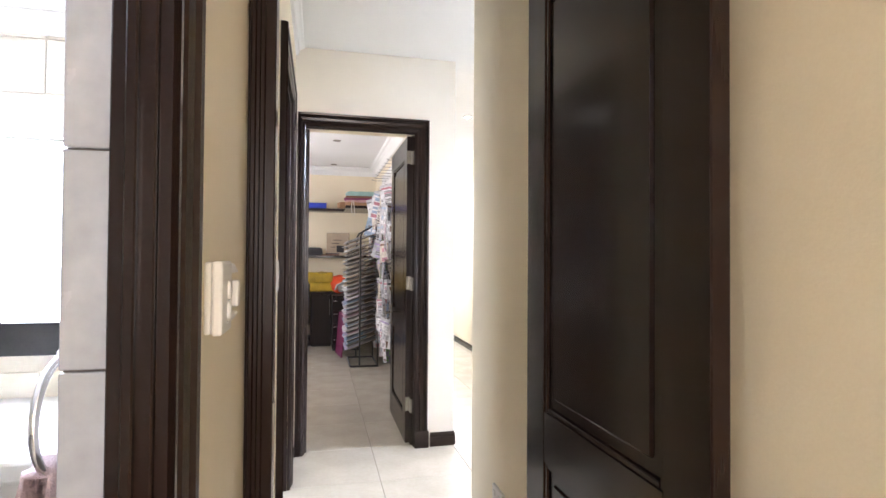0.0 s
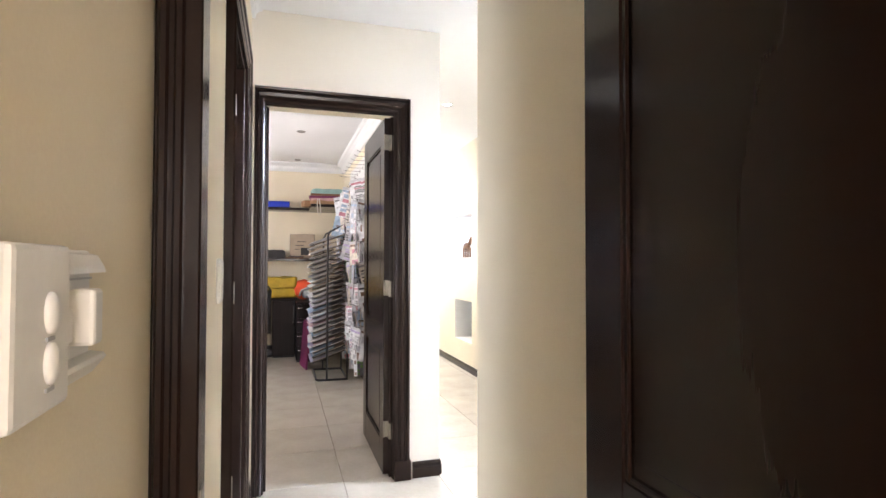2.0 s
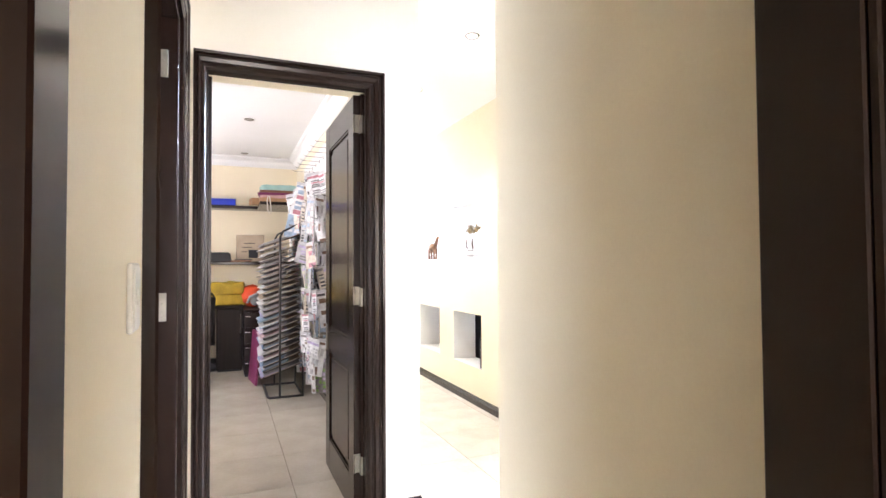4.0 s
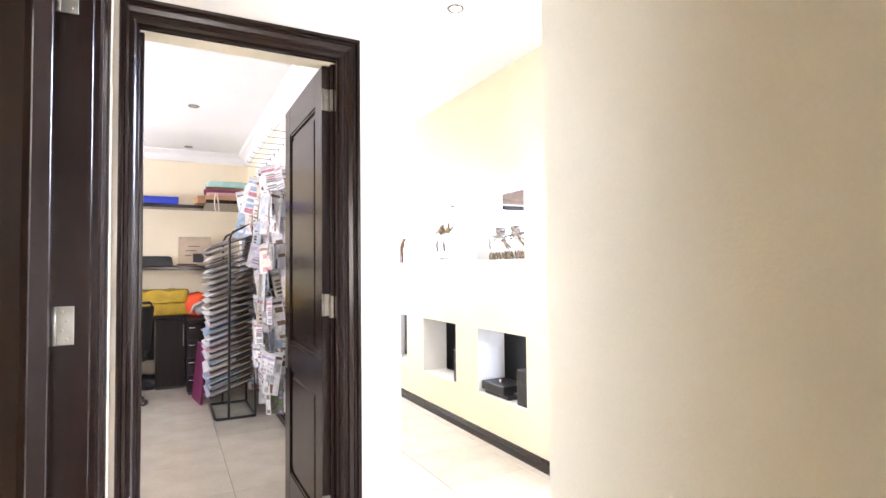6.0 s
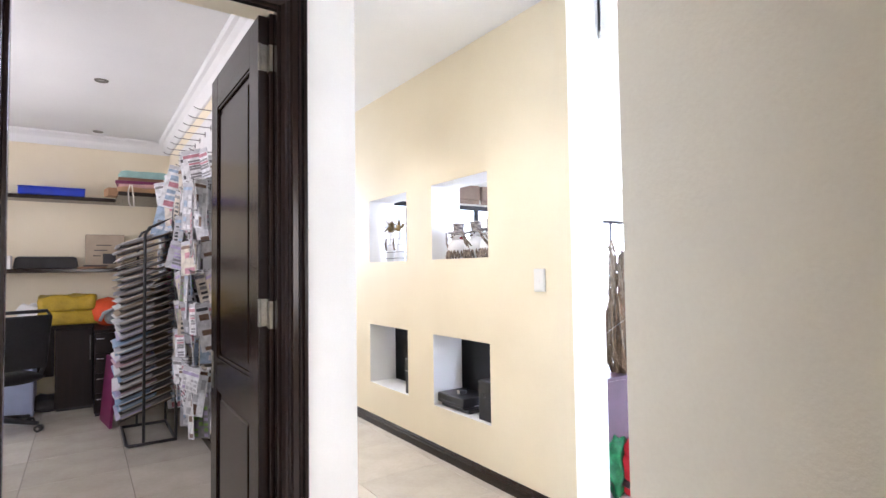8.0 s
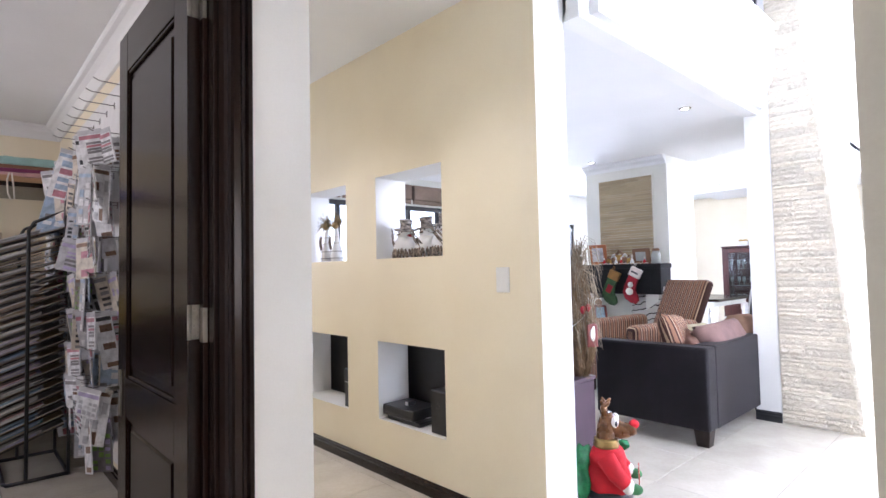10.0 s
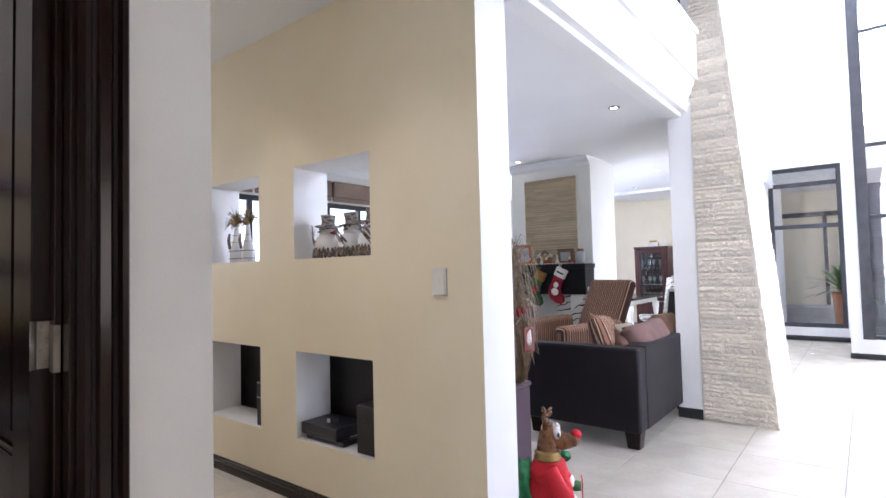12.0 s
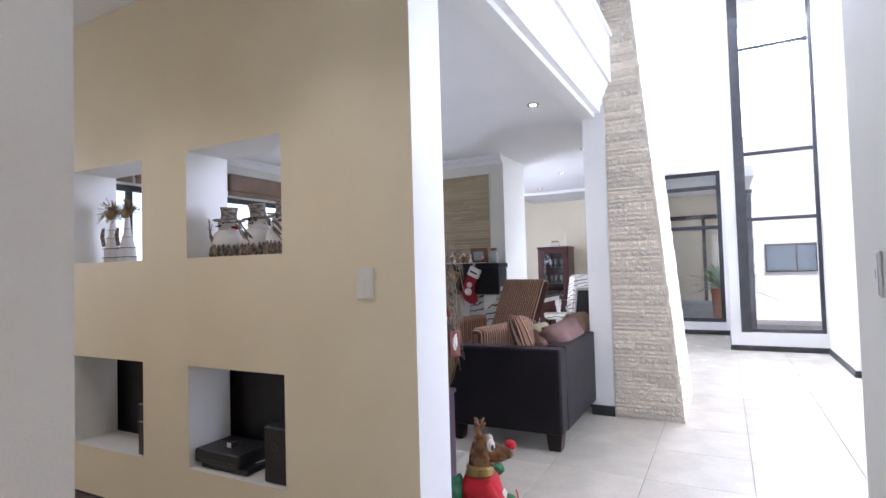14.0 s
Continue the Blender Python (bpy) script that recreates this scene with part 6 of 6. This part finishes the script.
PICK = ((0, 1, 4), (0, 4, 1), (0, 1, 6), (0, 4, 6), (2, 0, 1), (0, 2, 5), (3, 0, 1), (0, 3, 7))
for k in range(NT):
    z = 0.22 + (RT - 0.16 - 0.22) * k / (NT - 1)
    o = new("tray", wire)
    o.parent = rk
    o.matrix_local = pose(R0 - 0.02, (F0 + F1) / 2, z, 0, -20, 0)
    pick = PICK[(k * 3 + k // 5) % 4 if k > NT // 2 else 4 + (k * 3) % 4]
    for q in range(2):
        s = new("sheet", LONG[(k + q) % 2])
        s.parent = o
        s.matrix_local = pose(0, 0, 0.0055 + 0.005 * q, 0, 0, rp.uniform(-1.2, 1.2))
    for q in range(2, 6):
        s = new("sheet", SHEET[pick[rp.choice((0, 0, 1, 2))]])
        s.parent = o
        s.matrix_local = pose(rp.uniform(-0.035, 0.03), rp.uniform(-.02, .02), 0.006 + 0.0055 * q, 0, rp.uniform(-1.5, 1.5), rp.uniform(-2.5, 2.5))

# pegboard with hanging packets
pg = thing("pegboard", pose(1.06, 0, 0), "white pegboard with long wire hooks on the office wall", "pegboard")
part("board", B(-0.022, -0.001, 5.0, 8.10, 0.16, 2.62, bevel=0.002), PAPER, pg)
part("edge_strip", B(-0.026, -0.022, 8.07, 8.10, 0.16, 2.62), PALE, pg)
hk = bmesh.new()
tube(hk, [(0.0, 0, 0), (-0.17, 0, 0.0), (-0.20, 0, 0.014)], 0.0028, 6)
box(hk, -0.004, 0.0, -0.012, 0.012, -0.02, 0.02)
hk = mesh("hook", hk, colour("dull_wire", (0.20, 0.19, 0.18), 0.35, 0.2, metal=0.6))
PK = [colour("packet_%s" % n, c, 0.3, 0.22, scale=24, fine=90, bump=0.1) for n, c in (("white", (0.72, 0.72, 0.73)), ("silver", (0.46, 0.46, 0.48)), ("pink", (0.46, 0.20, 0.24)), ("pale_blue", (0.34, 0.43, 0.55)), ("grey", (0.22, 0.21, 0.22)), ("green", (0.20, 0.34, 0.10)), ("cream", (0.56, 0.50, 0.41)), ("red", (0.38, 0.05, 0.05)), ("charcoal", (0.05, 0.05, 0.055)), ("lilac", (0.42, 0.36, 0.54)), ("brown", (0.20, 0.12, 0.08)))]
FILM = colour("clear_film", (0.56, 0.56, 0.58), 0.12, 0.1, scale=15, fine=60, bump=0.15)
PKM = []
for i in range(26):
    rr = random.Random(90 + i)
    w, h = rr.choice((0.04, 0.05, 0.06, 0.07, 0.085)), rr.choice((0.16, 0.20, 0.24, 0.29, 0.34))
    bm = bmesh.new()
    box(bm, -0.004, 0.004, -w, w, -h, -0.015, bevel=0.002, mat=0)
    box(bm, -0.002, 0.002, -w, w, -0.015, 0.012, mat=3)
    box(bm, -0.0052, -0.0036, -w * 0.92, w * 0.92, -0.045, -0.022, mat=2)
    cols, rws = rr.choice((1, 2, 3, 4)), rr.choice((3, 5, 7))
    for cc in range(cols):
        for rw in range(rws):
            if rr.random() < 0.25:
                continue
            y0, y1 = -w * 0.85 + 1.7 * w * cc / cols, -w * 0.85 + 1.7 * w * (cc + 0.75) / cols
            z0, dz = -h + 0.012 + (h - 0.07) * rw / rws, (h - 0.07) / rws * rr.uniform(0.4, 0.85)
            box(bm, -0.0056, -0.0036, y0, y1, z0, z0 + dz, mat=1 if rr.random() < 0.65 else 2)
    base = (0, 1, 6, 0, 1, 3, 0, 1, 0, 4, 6, 0, 1)[i % 13]
    ink = (4, 2, 1, 10, 0, 1, 5, 4, 1, 0, 2, 8, 0)[(i * 5) % 13]
    PKM.append(mesh("packet", bm, [PK[base], PK[ink if ink != base else 8], PK[(8, 2, 3, 10, 9, 4)[i % 6]], FILM]))
NAMES = ("hanging packet of paper crafts in clear film", "hanging printed card pack on a wire hook")
for r, z in enumerate((2.49, 2.24, 2.02, 1.81, 1.59, 1.37, 1.14, 0.91, 0.70, 0.54)):
    for k in range(12 if r else 8):
        y = (6.10 + 0.165 * k + (0.05 if r % 2 else 0)) if r else 5.95 + 0.236 * k
        o = new("hook", hk)
        o.parent, o.location = pg, (-0.022, y, z)
        if r == 0 or rp.random() < 0.08:
            continue
        for q in range(rp.choice((2, 2, 3, 3))):
            p = new("sticker_packet", rp.choice(PKM))
            tagged(p, NAMES[q % 2], "packet", "packets on the pegboard")
            p.matrix_world = pose(1.06 - 0.205 + 0.055 * q, y + rp.uniform(-0.04, 0.04), z - 0.008, rp.uniform(-16, 16), rp.uniform(-8, 3), rp.uniform(-15, 70))

# ---- outside ----
tagged(part("garden_wall", B(15.05, 15.2, -8, 0.18, -0.06, 3.0), RENDERW), "white rendered wall across the courtyard", "wall", kind="structure")
wing = thing("house_wing", pose(0, 0, 0), "white rendered wing of the house across the courtyard", "building", kind="structure")
# height above 6 is added: white wall stands in for glaring sky up there
part("wall", B(15.0, 18.0, 0.2, 9.0, -0.06, 9.0), RENDERW, wing)
part("parapet", B(14.95, 18.05, 0.16, 9.05, 9.0, 9.2, bevel=0.01), RENDERW, wing)
wf = part("window", B(14.96, 15.0, 1.05, 2.05, 1.03, 1.68, bevel=0.004), ALU, wing)
# opaque panes; the sky's reflection is put into their blue-grey colour
PANEB = colour("pane_sky_reflection", (0.15, 0.185, 0.215), 0.1, 0.1, scale=3, fine=30, bump=0)
part("pane", B(14.95, 14.959, 1.46, 2.01, 1.08, 1.63), PANEB, wf)
part("pane", B(14.95, 14.959, 1.09, 1.42, 1.08, 1.63), PANEB, wf)
PEB = colour("white_pebbles", (0.62, 0.60, 0.56), 0.8, 0.2, scale=12, fine=60)
bm = bmesh.new()
rr = random.Random(5)
for k in range(260):
    s = rr.uniform(0.02, 0.05)
    blob(bm, (rr.uniform(9.95, 10.9), rr.uniform(1.2, 2.7), -0.04 + s * 0.4), (s, s * rr.uniform(0.7, 1.2), s * 0.6), 0, 1)
tagged(part("pebbles", bm, PEB), "white river pebbles under the bay window", "pebbles", kind="stuff")
TERRA = colour("terracotta", (0.50, 0.17, 0.06), 0.8, 0.15, scale=8, fine=90, bump=0.2)
LEAF2 = colour("yucca_leaf", (0.13, 0.24, 0.06), 0.5, 0.4, scale=12, fine=60)
pp = thing("potted_yucca", pose(12.7, 2.96, -0.06) @ Matrix.Scale(1.18, 4), "spiky green yucca in a tall terracotta pot", "potted plant")
part("pot", lathe(bmesh.new(), [(0.10, 0), (0.13, 0.05), (0.16, 0.62), (0.175, 0.63), (0.175, 0.70), (0.14, 0.70), (0.13, 0.64)], 24), TERRA, pp)
part("soil", lathe(bmesh.new(), [(0.13, 0.6), (0.135, 0.655), (0.02, 0.665)], 16), BROWNW, pp)
bm = bmesh.new()
for k in range(64):
    a, e, ln = rr.uniform(0, 6.28), rr.uniform(0.15, 1.45), rr.uniform(0.50, 0.85)
    pts = [Vector((0, 0, 0.68)) + Vector((math.cos(a) * math.cos(e), math.sin(a) * math.cos(e), math.sin(e) - 0.35 * q)) * ln * q for q in (0.05, 0.35, 0.7, 1.0)]
    sd = Vector((-math.sin(a), math.cos(a), 0))
    w = (0.014, 0.030, 0.022, 0.001)
    l0, l1 = [bm.verts.new(p - sd * x) for p, x in zip(pts, w)], [bm.verts.new(p + sd * x + Vector((0, 0, 0.004))) for p, x in zip(pts, w)]
    for i in range(3):
        bm.faces.new((l0[i], l1[i], l1[i + 1], l0[i + 1]))
part("leaves", bm, LEAF2, pp)
pa = thing("patio_screen", pose(0, 0, 0), "pale patio wall with a glazed opening beyond the slider", "wall", kind="structure")
part("back_wall", B(14.3, 14.5, 2.75, 7.0, -0.06, 3.0), CREAM, pa)
part("opening_frame", B(14.26, 14.3, 3.25, 3.32, 0.2, 2.4, bevel=0.004), ALU, pa)
part("opening_head", B(14.26, 14.3, 3.0, 5.0, 2.3, 2.4, bevel=0.004), ALU, pa)
part("roof", B(11.7, 14.6, 2.35, 7.0, 2.86, 3.05, bevel=0.005), CEIL, pa, "white plastered patio ceiling")
part("roof_light", lathe(bmesh.new(), [(0.05, 0), (0.045, -0.008), (0.02, -0.01)], 18), LIT, pa, "glowing patio downlight").location = (13.2, 3.62, 2.86)
part("low_bench", B(13.4, 14.3, 3.1, 5.0, -0.06, 0.42, bevel=0.01), GREYP, pa)

# slate-clad post of the patio
SLATE = colour("grey_slate", (0.085, 0.082, 0.092), 0.75, 0.25, scale=9, fine=70, bump=0.4, vary=0.2)
sl = thing("slate_post", pose(12.0, 2.40, -0.06), "patio post clad in stacked grey slate blocks", "post", kind="structure")
part("core", B(0.012, 0.30, 0.012, 0.155, 0, 2.66), SLATE, sl)
SB = mesh("slate_block", B(0, 0.312, 0, 0.167, 0, 0.089, bevel=0.006), SLATE)
rq = random.Random(12)
for k in range(28):
    o = new("slate_block", SB)
    o.parent, o.location = sl, (rq.uniform(-0.008, 0.008), rq.uniform(-0.006, 0.008), 0.095 * k)
part("cap", B(-0.02, 0.33, -0.02, 0.185, 2.66, 2.71, bevel=0.006), SLATE, sl)

# ---- floor tiles ----
fl = bpy.data.objects["floor"]
TM = mesh("tile", B(-0.2985, 0.2985, -0.2985, 0.2985, -0.008, 0.0, bevel=0.0015), TILE)
near, rest = [], []
for i in range(-4, 19):
    for j in range(-9, 9):
        cx, cy = 0.80 + 0.6 * i, 4.28 + 0.6 * j
        inside = (-0.4 < cx < 1.2 and -1.2 < cy < 4.0) or (-1.6 < cx < 1.2 and 3.9 < cy < 9.2) or (1.0 < cx < 2.8 and 2.3 < cy < 9.4) or (2.4 < cx < 11.6 and -2.1 < cy < 8.9)
        if inside:
            (near if cx < 6.2 and cy > 1.0 and len(near) < 290 else rest).append((cx, cy))
for cx, cy in near:
    o = new("tile", TM)
    o.parent, o.location = fl, (cx, cy, 0)
bm = bmesh.new()
for cx, cy in rest:
    box(bm, cx - 0.2985, cx + 0.2985, cy - 0.2985, cy + 0.2985, -0.008, 0.0)
tagged(part("far_tiles", bm, TILE, fl), kind="stuff")
